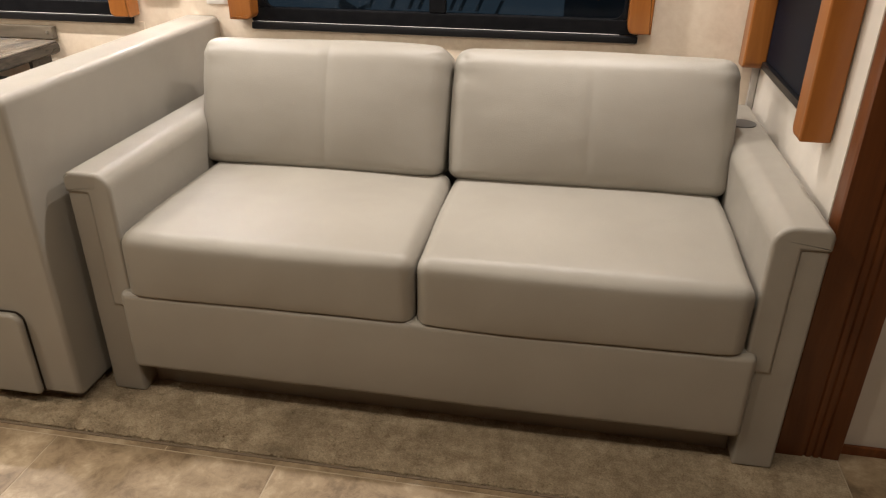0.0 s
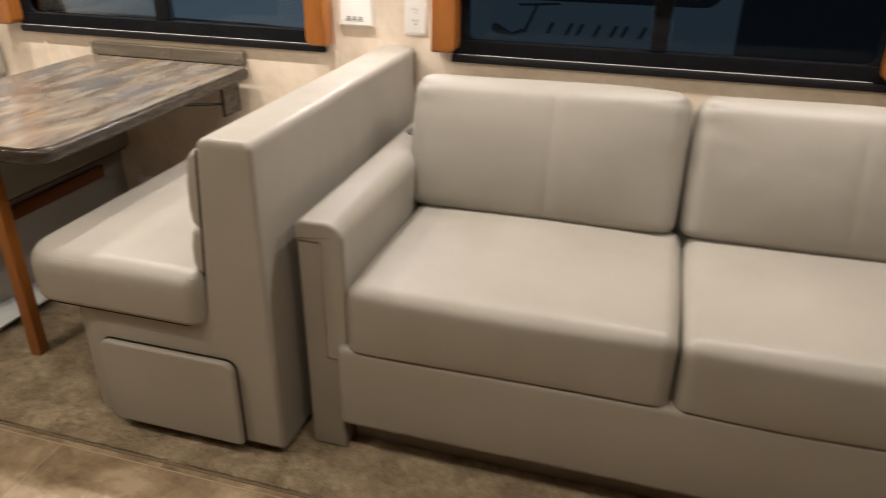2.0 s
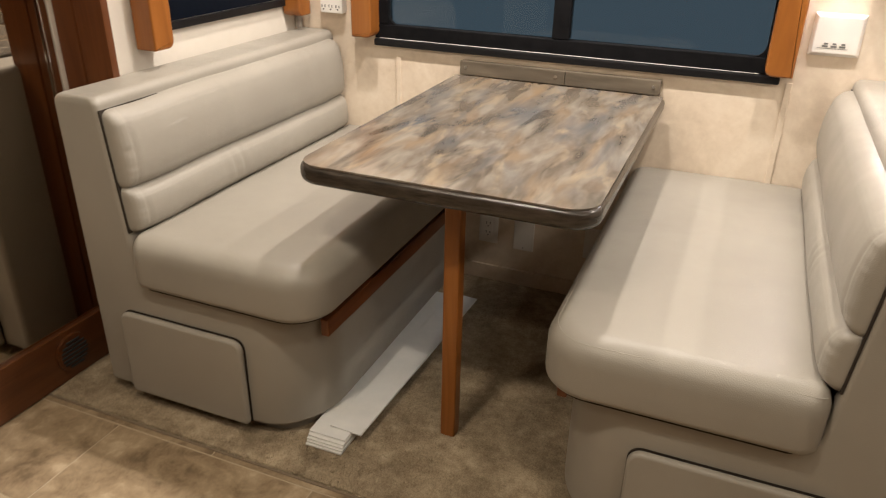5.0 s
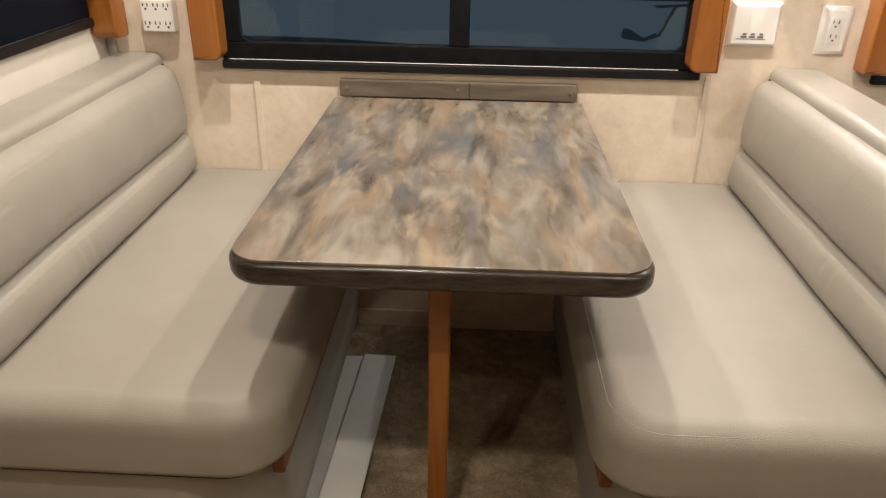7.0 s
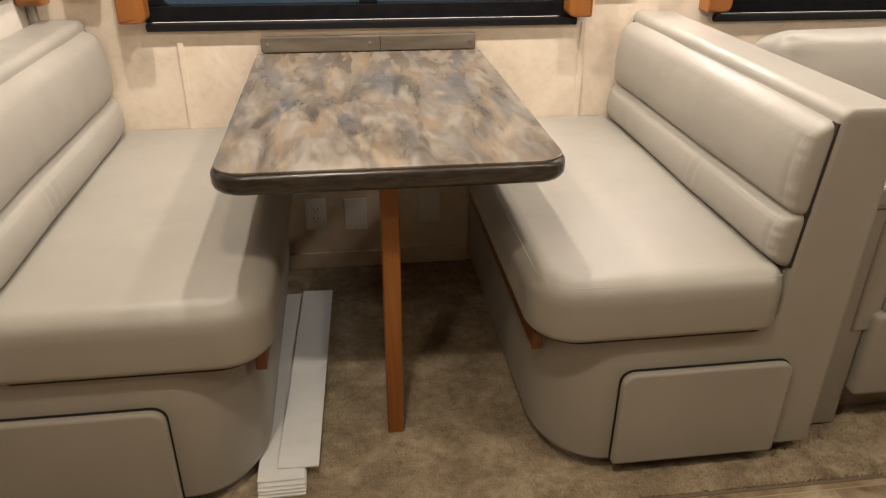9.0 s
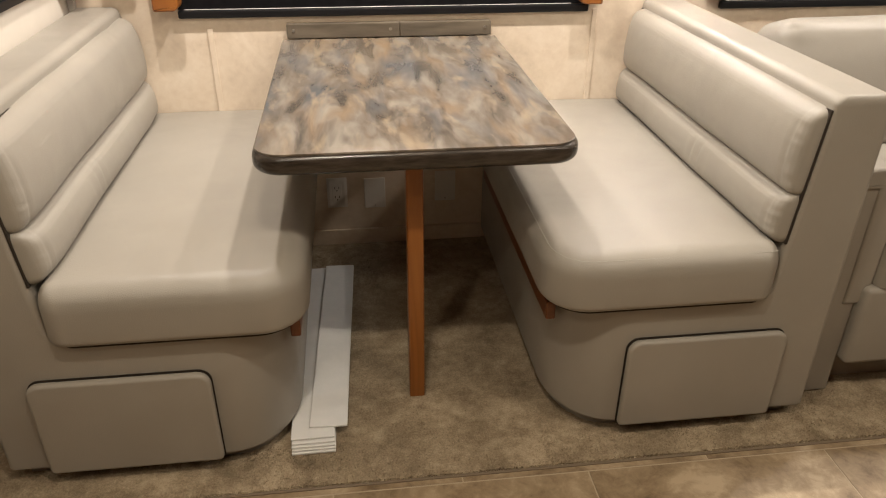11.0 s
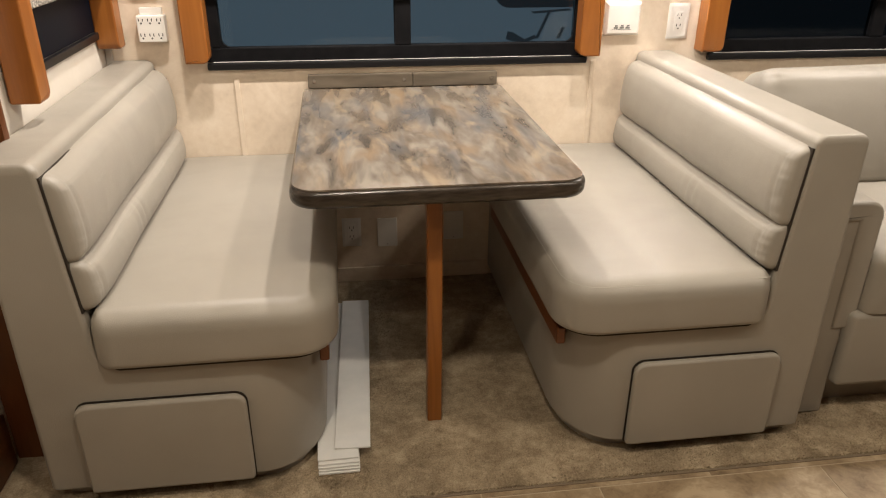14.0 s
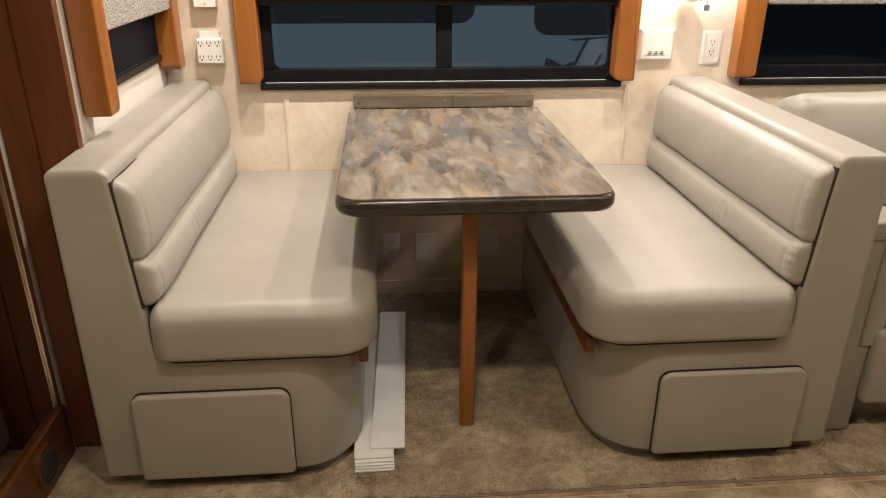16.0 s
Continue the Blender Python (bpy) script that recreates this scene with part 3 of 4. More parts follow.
# ---------------------------------------------------------------- dinette benches
def bench(side, label):
    """side +1: its back stands towards +x (outer plane at -1.235); -1: towards -x (outer plane at -3.20)."""
    outer = -1.235 if side > 0 else -3.198

    def X(u):
        return outer - side * u

    def ubox(u0, u1, y0, y1, z0, z1, r, seg=3):
        return box(min(X(u0), X(u1)), max(X(u0), X(u1)), y0, y1, z0, z1, r, seg)

    def flip(o):
        return [(X(a), b) for a, b in o]

    end = WALL - 0.004
    e = empty("dinette_bench", (X(0.33), 1.9, 0), label, "bench", "benches at the table")
    front = 1.40
    part("plinth", slab(flip(rounded(0.03, 0.64, front + 0.035, end, (0.0, (0.13, 0.18), 0, 0), 8)), 0.0, 0.045), vinyl, e, "recessed plinth")
    # one upholstered shell: back and base in one piece, lofted level by level; the base's free corner is rounded in plan
    levels = [(0.0, 0.659, 0.036, (0.155, 0.19)), (0.0, 0.665, 0.044, (0.16, 0.20)), (0.0, 0.665, 0.376, (0.16, 0.20)), (0.0, 0.662, 0.384, (0.158, 0.198)), (0.0, 0.655, 0.388, (0.15, 0.19))]
    levels += [(0.0, 0.172 + 0.050 * (1 - math.sin(radians(90 * k / 6))), 0.3885 + 0.048 * (1 - math.cos(radians(90 * k / 6))), 0.014) for k in range(7)]
    levels += [(0.0, 0.158, 0.60, 0.014), (0.0, 0.138, 0.848, 0.014)]
    levels += [(0.020 * (1 - math.cos(radians(90 * k / 7))), 0.138 - 0.026 * (1 - math.cos(radians(90 * k / 7))), 0.848 + 0.022 * math.sin(radians(90 * k / 7)), 0.014) for k in range(1, 8)]
    bm = bmesh.new()
    rings = []
    for n_, (ua, ub, z, r) in enumerate(levels):
        dy = 0.006 if n_ == 0 else (0.012 * (1 - math.sqrt(max(0.0, 1 - ((z - 0.848) / 0.022) ** 2))) if z > 0.848 else 0.0)
        rings.append([bm.verts.new((x, y, z)) for x, y in flip(rounded(ua, ub, front + dy, end, (0.014, r, 0, 0), 10))])
    for a, b in zip(rings, rings[1:]):
        for k in range(len(a)):
            bm.faces.new((a[k], a[(k + 1) % len(a)], b[(k + 1) % len(a)], b[k]))
    bm.faces.new(rings[0])
    bm.faces.new(rings[-1])
    part("shell", bm, vinyl, e, "upholstered back and base in one piece", angle=45)
    # seat cushion
    bm = bmesh.new()
    rings = []
    profile = [(0.014, 0.391), (0.006, 0.3935), (0.0015, 0.399), (0.0, 0.408), (0.0, 0.440), (0.0, 0.468)]
    profile += [(0.050 * (1 - math.cos(radians(90 * k / 8))), 0.477 + 0.050 * math.sin(radians(90 * k / 8))) for k in range(9)]
    for inset, z in profile:
        ring = rounded(0.170 + inset * 0.5, 0.716 - inset, 1.372 + inset, end, (max(0.006, 0.05 - inset), (0.105 - inset, 0.11 - inset), 0, 0), 12)
        rings.append([bm.verts.new((x, y, z)) for x, y in flip(ring)])
    for p, q in zip(rings, rings[1:]):
        for k in range(len(p)):
            bm.faces.new((p[k], p[(k + 1) % len(p)], q[(k + 1) % len(p)], q[k]))
    bm.faces.new(rings[0])
    bm.faces.new(rings[-1])
    bmesh.ops.recalc_face_normals(bm, faces=bm.faces)
    cut(bm, 0, [X(0.222 + 0.442 * k / 14) for k in range(15)])
    cut(bm, 1, [1.424 + 1.03 * k / 18 for k in range(19)])
    bmesh.ops.remove_doubles(bm, verts=bm.verts, dist=0.0008)
    bmesh.ops.dissolve_degenerate(bm, edges=bm.edges, dist=0.0008)
    for q in bm.verts:
        u, t = (outer - q.co.x) * side, q.co.y
        if q.co.z > 0.48:
            a = max(0.0, 1 - ((u - 0.44) / 0.27) ** 4) * max(0.0, 1 - ((t - 1.94) / 0.57) ** 6)
            q.co.z += 0.012 * a + 0.003 * noise.noise(Vector((q.co.x * 4, q.co.y * 4, side)))
    part("seat_cushion", bm, vinyl, e, angle=80, soft=True)
    if side > 0:
        seam = flip(rounded(0.170, 0.716 - 0.0185, 1.372 + 0.0185, end, (0.032, (0.0865, 0.0915), 0, 0), 12))
        part("stitching", tube([(x, y, 0.5168) for x, y in seam[7:27]], 0.0008, 5), thread, e)
    # dark sheet that draws the shade line beneath the seat cushion
    part("cushion_shade", slab(flip(rounded(0.20, 0.704, 1.383, end - 0.01, (0.03, (0.10, 0.105), 0, 0), 10)), 0.3855, 0.3925), gap_shade, e, "dark sheet put in as shade under the cushion")
    # two backrest rolls; a dark strip paints the shade between them and the shell
    def inner(z):
        return 0.158 - 0.020 * (z - 0.60) / 0.248

    for name, z0, z1, r_ in (("backrest_upper", 0.640, 0.840, 0.028), ("backrest_lower", 0.522, 0.650, 0.028)):
        y0 = 1.408
        deep = 0.066
        long = end - y0
        c = cushion((deep, long, z1 - z0), r_, (0.024, 0.003, 0.002), (3, 22, 14), 6, 0.004, side * 3 + z0, hold=22)
        cut(c, 1, [-long / 2 + 0.006 + 0.004 * k for k in range(16)] + [-long / 2 + 0.31 + 0.012 * k for k in range(16)])
        cut(c, 2, [(z1 - z0) * (k / 28 - 0.5) for k in range(2, 27)])
        for q in c.verts:
            d = q.co.y + long / 2
            if q.co.x * side < 0.012:
                # gathered puckers round the front end and the crease where the end strip is sewn on
                pucker = noise.noise(Vector((d * 9, q.co.z * 70, z0 * 9 + side)))
                q.co.x += side * (0.0022 * pucker * math.exp(-((d - 0.022) / 0.016) ** 2) + 0.0012 * math.exp(-((d - 0.036) / 0.005) ** 2))
                # a few tucks farther in
                if name == "backrest_lower":
                    q.co.x += side * 0.0030 * math.sin(d * 150 + q.co.z * 20) * math.exp(-((d - 0.40) / 0.045) ** 2) * math.exp(-((q.co.z - 0.01) / 0.035) ** 2)
            if d < r_:
                q.co.y = -long / 2 + d * (0.35 + 0.65 * d / r_)
            q.co.x -= side * (inner(q.co.z + (z0 + z1) / 2) - 0.003)
            q.co.z += (0.0055 if side < 0 else 0.0020) * noise.noise(Vector((d * 5.5, side * 2.3, 0)))
        part(name, moved(c, Matrix.Translation((outer, (y0 + end) / 2, (z0 + z1) / 2))), vinyl, e, angle=80, soft=True)
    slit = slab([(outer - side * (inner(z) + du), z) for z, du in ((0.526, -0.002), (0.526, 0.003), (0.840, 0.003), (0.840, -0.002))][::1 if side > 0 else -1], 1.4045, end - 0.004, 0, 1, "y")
    part("slit_shade", slit, gap_shade, e, "dark strip put in as shade behind the rolls")
    # drawer front
    d0, d1 = (0.108, 0.508) if side > 0 else (0.100, 0.490)
    part("drawer_front", slab(flip(rounded(d0, d1, 0.037, 0.294, (0.012, 0.012, 0.030, 0.030), 5)), front - 0.022, front - 0.001, 0.009, 4, "y"), vinyl, e, "padded drawer front")
    # dark plate that paints the thin shade line round the drawer front
    part("shadow_gap", slab(flip(rounded(d0 - 0.0014, d1 + 0.0014, 0.037, 0.2954, (0.006, 0.006, 0.030, 0.030), 5)), front - 0.0008, front + 0.004, 0, 1, "y"), gap_shade, e)
    # wooden rail on the inner side
    part("wooden_rail", ubox(0.664, 0.688, 1.485, 2.36, 0.304, 0.354, 0.005, 3), cherry_y, e, "cherry bed rail")
    return e


bench(1, "greige vinyl dinette bench with its back to the sofa")
bench(-1, "greige vinyl dinette bench with its back to the wall")

# ---------------------------------------------------------------- table
table = empty("dinette_table", (-2.225, 1.95, 0), "marbled laminate dinette table on one cherry leg", "table")
o = rounded(-2.570, -1.881, 1.473, 2.470, (0.060, 0.060, 0.0, 0.0), 10)
part("tabletop", slab(o, 0.7600, 0.7650, 0.0015, 2), marble, table, "brown and grey swirled laminate", angle=30)
part("table_edge", slab(rounded(-2.577, -1.874, 1.465, 2.469, (0.066, 0.066, 0, 0), 10), 0.717, 0.7630, 0.017, 5), laminate_edge, table, "dark streaked moulded edge")
part("leg", slab(rounded(-2.249, -2.208, 1.598, 1.639, (0.006,) * 4, 3), 0.0, 0.7165), cherry, table, "square cherry leg")
part("leg_bracket", box(-2.27, -2.187, 1.583, 1.668, 0.7115, 0.7168, 0.002), steel, table)
for bx in (-2.52, -1.925):
    part("apron_plate", box(bx - 0.008, bx + 0.008, 2.36, 2.468, 0.60, 0.7215, 0.003), laminate_edge, table, "dark support plate against the wall")
    part("folding_stay", tube([(bx - 0.01, 2.40, 0.640), (bx - 0.01, 2.15, 0.700)], 0.005), black_gloss, table, "black folding stay")
    part("stay_bolt", disc((bx - 0.012, 2.40, 0.652), 0.008, 0.012, "x", 12), steel, table)
cleat = empty("table_cleat", (-2.225, 2.485, 0.766), "greyed wooden cleat screwed to the wall behind the table", "wall cleat")
for c0, c1 in ((-2.556, -2.1945), (-2.1935, -1.894)):
    part("board", box(c0, c1, 2.472, 2.4995, 0.7665, 0.812, 0.003), cleat_wood, cleat)
for sx in (-2.535, -2.225, -1.915):
    part("screw", disc((sx, 2.4715, 0.792), 0.005, 0.003, "y", 10), steel, cleat)

# ---------------------------------------------------------------- sofa
sofa = empty("sofa", (-0.3, 1.95, 0), "greige vinyl two-seat sofa with square arms", "sofa")
SL, SR, SF = -1.196, 0.598, 1.500
for s, xo in ((1, SL), (-1, SR)):
    def xb(a, b, y0, y1, z0, z1, r, seg=3):
        return box(min(xo + s * a, xo + s * b), max(xo + s * a, xo + s * b), y0, y1, z0, z1, r, seg)
    arm = part("arm", xb(0.0, 0.096, SF - 0.0095, 2.44, 0.0, 0.628, 0.008), vinyl, sofa)
    # one padded roll: an inner face that turns over the top and ends in a lip on the outer side
    prof = [(0.058, 0.288), (0.116, 0.288), (0.124, 0.296)]
    prof += [(0.124 - 0.046 * (1 - math.cos(radians(9 * k))), 0.6200 + 0.046 * math.sin(radians(9 * k))) for k in range(11)]
    prof += [(0.022 - 0.024 * math.sin(radians(15 * k)), 0.666 - 0.024 * (1 - math.cos(radians(15 * k)))) for k in range(7)]
    prof += [(-0.002, 0.616), (0.003, 0.611), (0.058, 0.611)]
    part("arm_pad", slab([(xo + s * a, z) for a, z in prof], SF - 0.0165, 2.44, 0.011, 4, "y"), vinyl, arm, "rounded pad turned over the arm", angle=50)
    part("cup_insert", disc((xo + s * 0.066, 2.215, 0.6665), 0.040, 0.006), cup_dark, arm, "dark grey round cup insert")
part("plinth", box(SL + 0.10, SR - 0.10, 1.550, 2.40, 0.0, 0.115), vinyl, sofa, "recessed plinth")
bm = cushion((SR - SL - 0.194, 0.9, 0.240), 0.018, (0, 0.008, 0.001), (14, 3, 4), 4, 0.003, 5)
part("base", moved(bm, Matrix.Translation(((SL + SR) / 2, 1.912, 0.105 + 0.120))), vinyl, sofa, "upholstered base panel")
# dark sheet in place of the shade between base and seat cushions
part("cushion_shade", box(SL + 0.135, SR - 0.135, 1.478, 2.38, 0.310, 0.3435), gap_shade, sofa, "dark sheet put in as shade under the cushions")
for i, (a, b) in enumerate(((-1.070, -0.3095), (-0.3025, 0.470))):
    bm = cushion((b - a, 0.596, 0.177), 0.036, (0.004, 0.010, 0.013), (14, 10, 5), 8, 0.007, 11 + 7 * i, 0.22)
    part("seat_cushion", moved(bm, Matrix.Translation(((a + b) / 2, 1.757, 0.341 + 0.0885))), vinyl, sofa, angle=80, soft=True)
for i, (a, b, sx) in enumerate(((-1.100, -0.334, -0.69), (-0.318, 0.478, 0.083))):
    bm = cushion((b - a, 0.19, 0.378), 0.048, (0.006, 0.026, 0.010), (14, 4, 9), 7, 0.008, 31 + 5 * i, 0.55)
    w = b - a
    cut(bm, 0, [sx - (a + b) / 2 + d for d in (-0.03, -0.015, -0.007, 0.0, 0.007, 0.015, 0.03)])
    for q in bm.verts:
        # pulled seam, gathered corners
        if q.co.y < 0 or q.co.z > 0.12:
            q.co.y += (0.0030, 0.0014)[i] * math.exp(-((q.co.x + (a + b) / 2 - sx) / 0.011) ** 2) * (1 if q.co.y < 0 else 0)
        if abs(q.co.x) > w / 2 - 0.05 and q.co.z > 0.05:
            q.co.y += 0.003 * math.sin(q.co.z * 170)
    lean = Matrix.Translation(((a + b) / 2 + 0.002, 2.122, 0.674)) @ pose(0, 0, 0, -19)
    bc = part("back_cushion", moved(bm, lean), vinyl, sofa, angle=80, soft=True)
    pts = [lean @ Vector((sx - (a + b) / 2, -0.1172 + 0.020 * abs(k / 8 - 0.5) ** 2 * 4, -0.165 + 0.315 * k / 8)) for k in range(9)]
    part("seam", tube(pts, (0.0013, 0.0008)[i], 5), thread, bc, "stitched vertical seam")
part("back_frame", box(SL + 0.115, SR - 0.115, 2.30, 2.44, 0.0, 0.70, 0.02), vinyl, sofa)


# ---------------------------------------------------------------- sockets on the walls
def chamfered(x0, x1, z0, z1, back, front, inset):
    """A wall plate whose edges slope back to the wall."""
    bm = bmesh.new()
    rim = [bm.verts.new((x, back, z)) for x, z in ((x0, z0), (x1, z0), (x1, z1), (x0, z1))]
    lip = [bm.verts.new((x, back + (front - back) * 0.35, z)) for x, z in ((x0, z0), (x1, z0), (x1, z1), (x0, z1))]
    top = [bm.verts.new((x, front, z)) for x, z in ((x0 + inset, z0 + inset), (x1 - inset, z0 + inset), (x1 - inset, z1 - inset), (x0 + inset, z1 - inset))]
    for a, b in ((rim, lip), (lip, top)):
        for k in range(4):
            bm.faces.new((a[k], a[(k + 1) % 4], b[(k + 1) % 4], b[k]))
    bm.faces.new(top)
    bm.faces.new(rim)
    bmesh.ops.bevel(bm, geom=[e for e in bm.edges if e.verts[0] in top and e.verts[1] in top], offset=0.0012, segments=2, affect="EDGES")
    return bm


def duplex(x, z, label, w=0.072, h=0.116):
    e = empty("wall_outlet", (x, WALL - 0.002, z), label, "outlet", "wall outlets")
    y = WALL - 0.0005
    part("plate", chamfered(x - w / 2, x + w / 2, z - h / 2, z + h / 2, y, y - 0.0075, 0.009), white_plastic, e)
    f = part("socket_face", box(x - 0.0165, x + 0.0165, y - 0.0085, y - 0.0062, z - 0.034, z + 0.034, 0.001, 1), white_plastic, e)
    for dz in (-0.017, 0.019):
        for sx in (-0.007, 0.007):
            part("slot", box(x + sx - 0.0012, x + sx + 0.0012, y - 0.0091, y - 0.0086, z + dz - 0.001, z + dz + 0.008), slot_dark, f)
        part("slot", disc((x, y - 0.0088, z + dz - 0.008), 0.0026, 0.0006, "y", 8), slot_dark, f)
    return e


duplex(-1.233, 0.972, "white duplex wall outlet between the windows", 0.078, 0.122)
duplex(-2.433, 0.208, "white duplex wall outlet under the table")

for px, pz, lab in ((-2.297, 0.202, "blank cream wall plate under the table"), (-2.039, 0.218, "tall blank cream wall plate under the table"), (-3.041, 1.178, "cream box-like wall switch above the adapter")):
    e = empty("wall_plate", (px, WALL - 0.002, pz), lab, "wall plate", "wall plates")
    d = 0.036 if pz > 1 else 0.0065
    part("plate", box(px - 0.038, px + 0.038, WALL - d, WALL - 0.0005, pz - 0.059, pz + 0.059, 0.003), white_plastic, e)
    part("screw", disc((px, WALL - d - 0.0005, pz - 0.048), 0.003, 0.001, "y", 8), steel, e)

usb = empty("usb_outlet", (-1.446, WALL - 0.002, 0.985), "white wide outlet plate with three small ports", "outlet")
part("plate", chamfered(-1.510, -1.380, 0.926, 1.041, WALL - 0.0005, WALL - 0.019, 0.009), white_plastic, usb)
part("port_line", box(-1.490, -1.412, WALL - 0.0198, WALL - 0.0191, 0.9475, 0.9487), grey_port, usb)
for k in range(3):
    part("port", box(-1.478 + k * 0.022, -1.463 + k * 0.022, WALL - 0.0198, WALL - 0.0191, 0.951, 0.956), grey_port, usb)
    part("slot", box(-1.474 + k * 0.022, -1.464 + k * 0.022, WALL - 0.0198, WALL - 0.0191, 0.958, 0.963), grey_port, usb)

ad = empty("outlet_adapter", (-3.043, WALL - 0.002, 0.98), "white six-socket adapter plugged into the wall", "adapter")
part("body", box(-3.086, -2.997, WALL - 0.036, WALL - 0.0005, 0.932, 1.016, 0.005), white_plastic, ad)
part("back_plate", box(-3.076, -3.006, WALL - 0.020, WALL - 0.0003, 0.935, 1.038, 0.003), white_plastic, ad)
for cx in (-3.071, -3.043, -3.015):
    for cz in (0.951, 0.998):
        for sx in (-0.006, 0.006):
            part("slot", box(cx + sx - 0.0014, cx + sx + 0.0014, WALL - 0.0368, WALL - 0.0361, cz, cz + 0.009), slot_dark, ad)
        part("slot", disc((cx, WALL - 0.0364, cz - 0.006), 0.003, 0.0006, "y", 8), slot_dark, ad)

shade_glow = bulb.copy()
shade_glow.name = "frosted_shade"
shade_glow.node_tree.nodes["Principled BSDF"].inputs["Emission Color"].default_value = (0.90, 0.94, 1.0, 1)
shade_glow.node_tree.nodes["Principled BSDF"].inputs["Emission Strength"].default_value = 22.0

# ---------------------------------------------------------------- wall sconce between the windows
sc = empty("wall_sconce", (-1.34, WALL - 0.002, 1.2), "chrome reading lamp on the wall between the windows", "wall lamp")
part("rosette", disc((-1.345, WALL - 0.010, 1.215), 0.042, 0.018, "y", 28), chrome, sc)
part("arm", tube([(-1.345, WALL - 0.015, 1.215), (-1.345, WALL - 0.045, 1.205), (-1.345, WALL - 0.062, 1.185), (-1.345, WALL - 0.066, 1.165)], 0.009, 12), chrome, sc)
bm = bmesh.new()
bmesh.ops.create_uvsphere(bm, u_segments=28, v_segments=14, radius=0.045)
bmesh.ops.scale(bm, vec=(1, 1, 0.55), verts=bm.verts)
part("bowl", moved(bm, Matrix.Translation((-1.352, WALL - 0.068, 1.160))), chrome, sc, "round chrome bowl")
part("switch_knob", tube([(-1.302, WALL - 0.068, 1.155), (-1.300, WALL - 0.068, 1.128)], 0.0035, 8), steel, sc)
part("switch_tip", disc((-1.300, WALL - 0.068, 1.118), 0.010, 0.020, "z", 14), grey_port, sc)
bm = bmesh.new()
bmesh.ops.create_cone(bm, cap_ends=False, segments=28, radius1=0.055, radius2=0.075, depth=0.13)
part("shade", moved(bm, Matrix.Translation((-1.352, WALL - 0.085, 1.255))), shade_glow, sc, "frosted glowing shade")
lamp = bpy.data.lights.new("sconce_bulb", "POINT")
lamp.energy, lamp.color, lamp.shadow_soft_size = 4.2, (1.0, 0.92, 0.86), 0.03
new("sconce_bulb", lamp).location = (-1.352, WALL - 0.085, 1.27)

# ---------------------------------------------------------------- white slats on the carpet
slats = [(-2.5025, 1.412, 0.107, 0.84, 0.4), (-2.5015, 1.416, 0.107, 0.84, 0.2), (-2.503, 1.420, 0.107, 0.84, 0.5), (-2.5025, 1.426, 0.107, 0.84, 0.1),
         (-2.504, 1.436, 0.107, 0.83, 0.4), (-2.466, 1.468, 0.095, 0.80, -2.3)]
for k, (sx, y0, w, L, turn) in enumerate(slats):
    bm = slab(rounded(-w / 2, w / 2, 0, L, (0.002,) * 4, 2), 0.0, 0.0052, 0.0008, 1)
    s = thing("white_slat", moved(bm, pose(sx, y0, 0.0015 + 0.0062 * k, 0, 0, turn)), slat_white, "loose flat white slat in a stack on the carpet", "slat", "stack of slats")

# ---------------------------------------------------------------- mirror door by the aisle
md = empty("mirror_door", (-3.36, 0.9, 0), "mirrored sliding door with a dark cherry base", "door")
part("mirror_pane", box(-3.366, -3.360, -0.4, 1.545, 0.160, 1.98), mirror, md, "mirror glass", smooth=False)
part("edge_strip", box(-3.369, -3.352, 1.546, 1.570, 0.160, 1.98, 0.004), chrome, md, "satin metal edge strip")
part("base_board", box(-3.369, -3.345, -0.4, 1.572, 0.0, 0.158, 0.004), walnut_y, md, "dark cherry base board")
part("top_board", box(-3.369, -3.345, -0.4, 1.572, 1.982, 2.06, 0.004), walnut_y, md)
vent = part("vent_ring", disc((-3.341, 1.405, 0.085), 0.058, 0.012, "x", 32), walnut_y, md, "round dark brown vent")
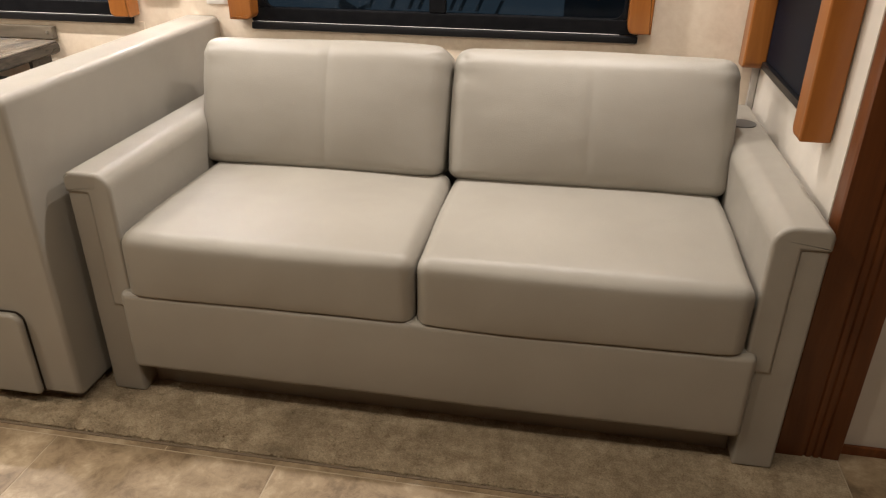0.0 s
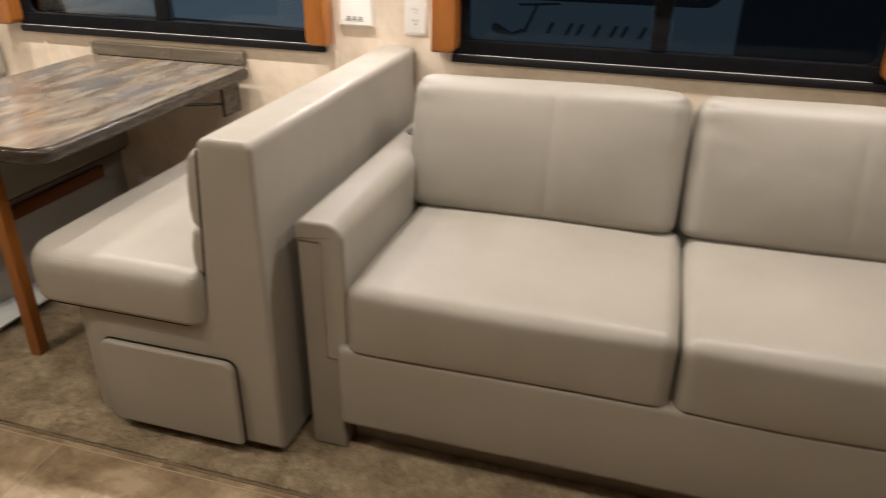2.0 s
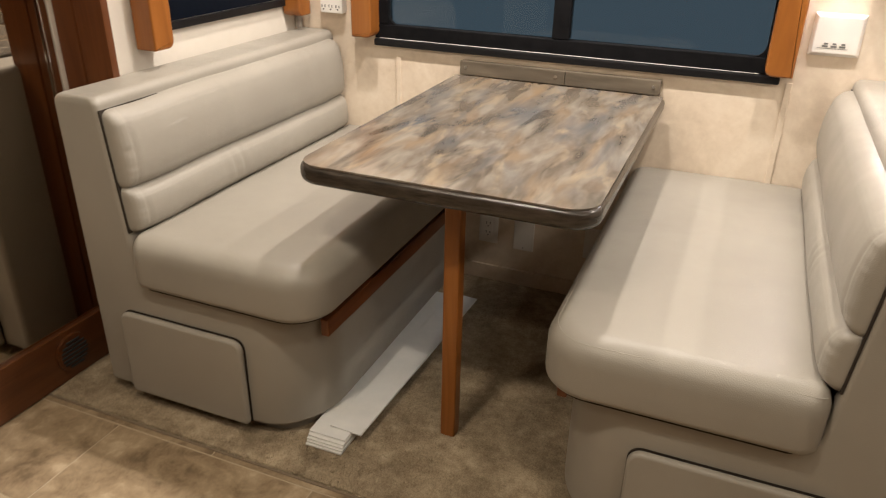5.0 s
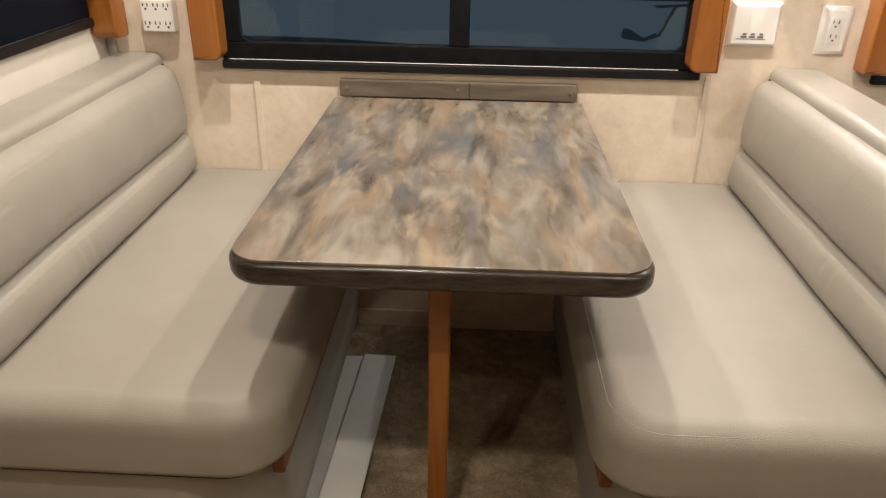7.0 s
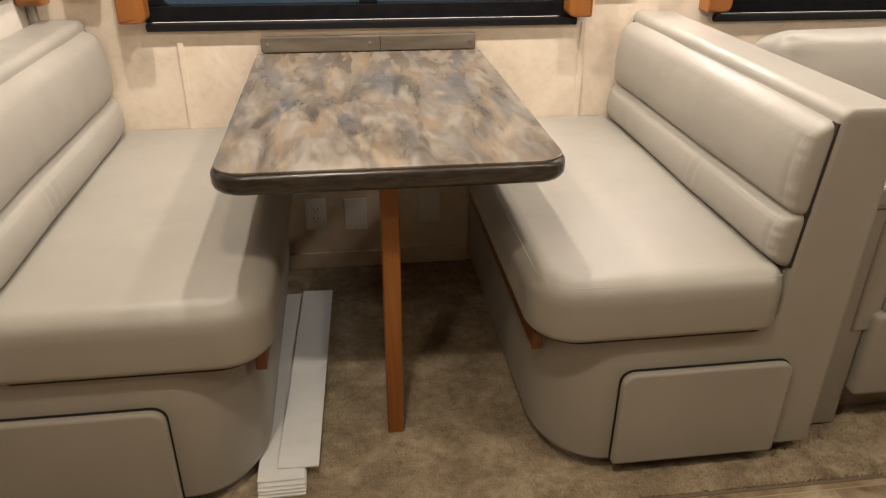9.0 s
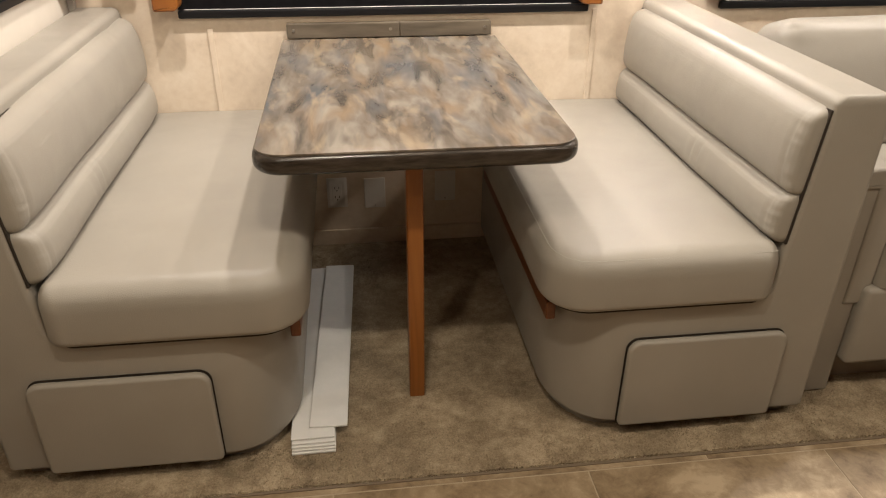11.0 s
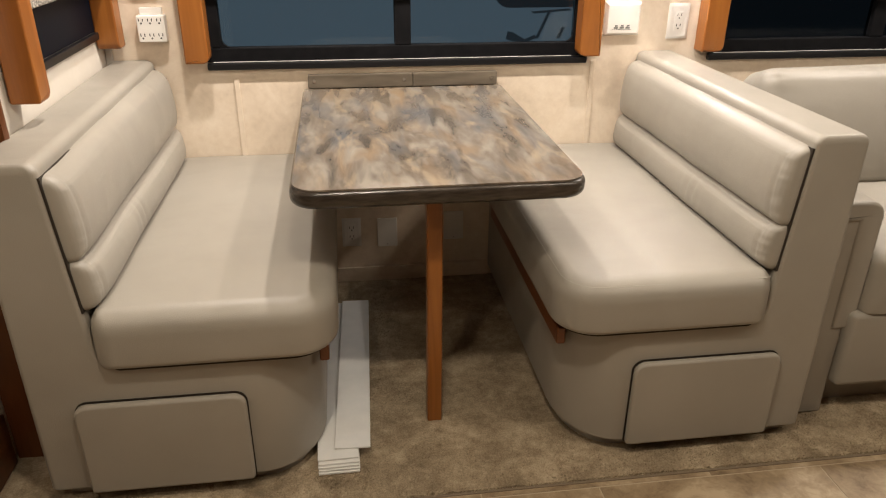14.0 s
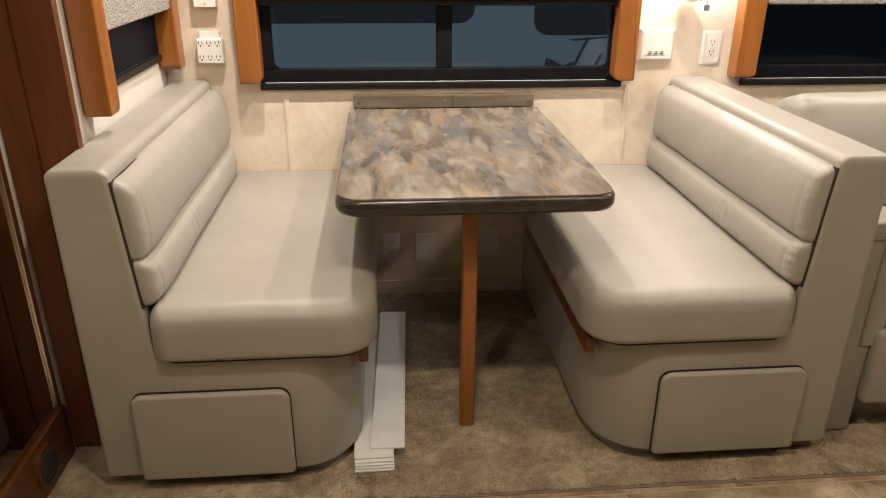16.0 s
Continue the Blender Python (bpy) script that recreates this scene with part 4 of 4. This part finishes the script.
for k in range(-3, 4):
    part("vent_slat", box(-3.336, -3.331, 1.405 - math.sqrt(0.046 ** 2 - (0.013 * k) ** 2), 1.405 + math.sqrt(0.046 ** 2 - (0.013 * k) ** 2), 0.081 + 0.013 * k, 0.088 + 0.013 * k, 0.001, 1), slot_dark, vent)

# ---------------------------------------------------------------- ceiling lights
for x, y, watts, tone in DOWNLIGHTS:
    e = empty("ceiling_light", (x, y, CEILING), "round recessed warm ceiling light, out of view", "ceiling light", "ceiling lights")
    part("ring", disc((x, y, CEILING - 0.004), 0.06, 0.007, "z", 28), white_plastic, e)
    part("diffuser", disc((x, y, CEILING - 0.009), 0.045, 0.003, "z", 24), bulb, e)
    lamp = bpy.data.lights.new("downlight", "AREA")
    lamp.shape, lamp.size, lamp.energy, lamp.color = "DISK", 0.05 if y > 1.5 else 0.09, watts, tone
    lo = new("downlight", lamp)
    lo.matrix_basis = pose(x, y, CEILING - 0.014)

# ---------------------------------------------------------------- floor tiles
TW, TH, J = 0.61, 0.31, 0.0035
tile_mesh = mesh_of("tile", box(-TW / 2 + J / 2, TW / 2 - J / 2, -TH / 2 + J / 2, TH / 2 - J / 2, -0.0045, -0.0035, 0.0004, 1), tile_mat)
edge_mesh = mesh_of("tile_cut", box(-TW / 2 + J / 2, TW / 2 - J / 2, 0.0, 0.022, -0.0045, -0.0035, 0.0004, 1), tile_mat)
for row in range(-1, 9):
    for col in range(-5, 7):
        x = -1.235 + TW * (col + 0.5) - (0.305 if row % 2 else 0.0)
        if x < -3.6 or x > 2.9:
            continue
        if row < 0:
            t = new("tile", edge_mesh)
            t.location = (x - 0.0, 1.2845, 0)
        else:
            t = new("tile", tile_mesh)
            t.location = (x, 1.282 - TH * (row + 0.5), 0)
        t.parent = floor
side_mesh = mesh_of("tile_side", box(-TW / 2 + J / 2, TW / 2 - J / 2, 0.0, 0.275, -0.0045, -0.0035, 0.0004, 1), tile_mat)
for col in range(4):
    t = new("tile", side_mesh)
    t.location = (0.772 + TW * (col + 0.5), 1.311, 0)
    t.parent = floor
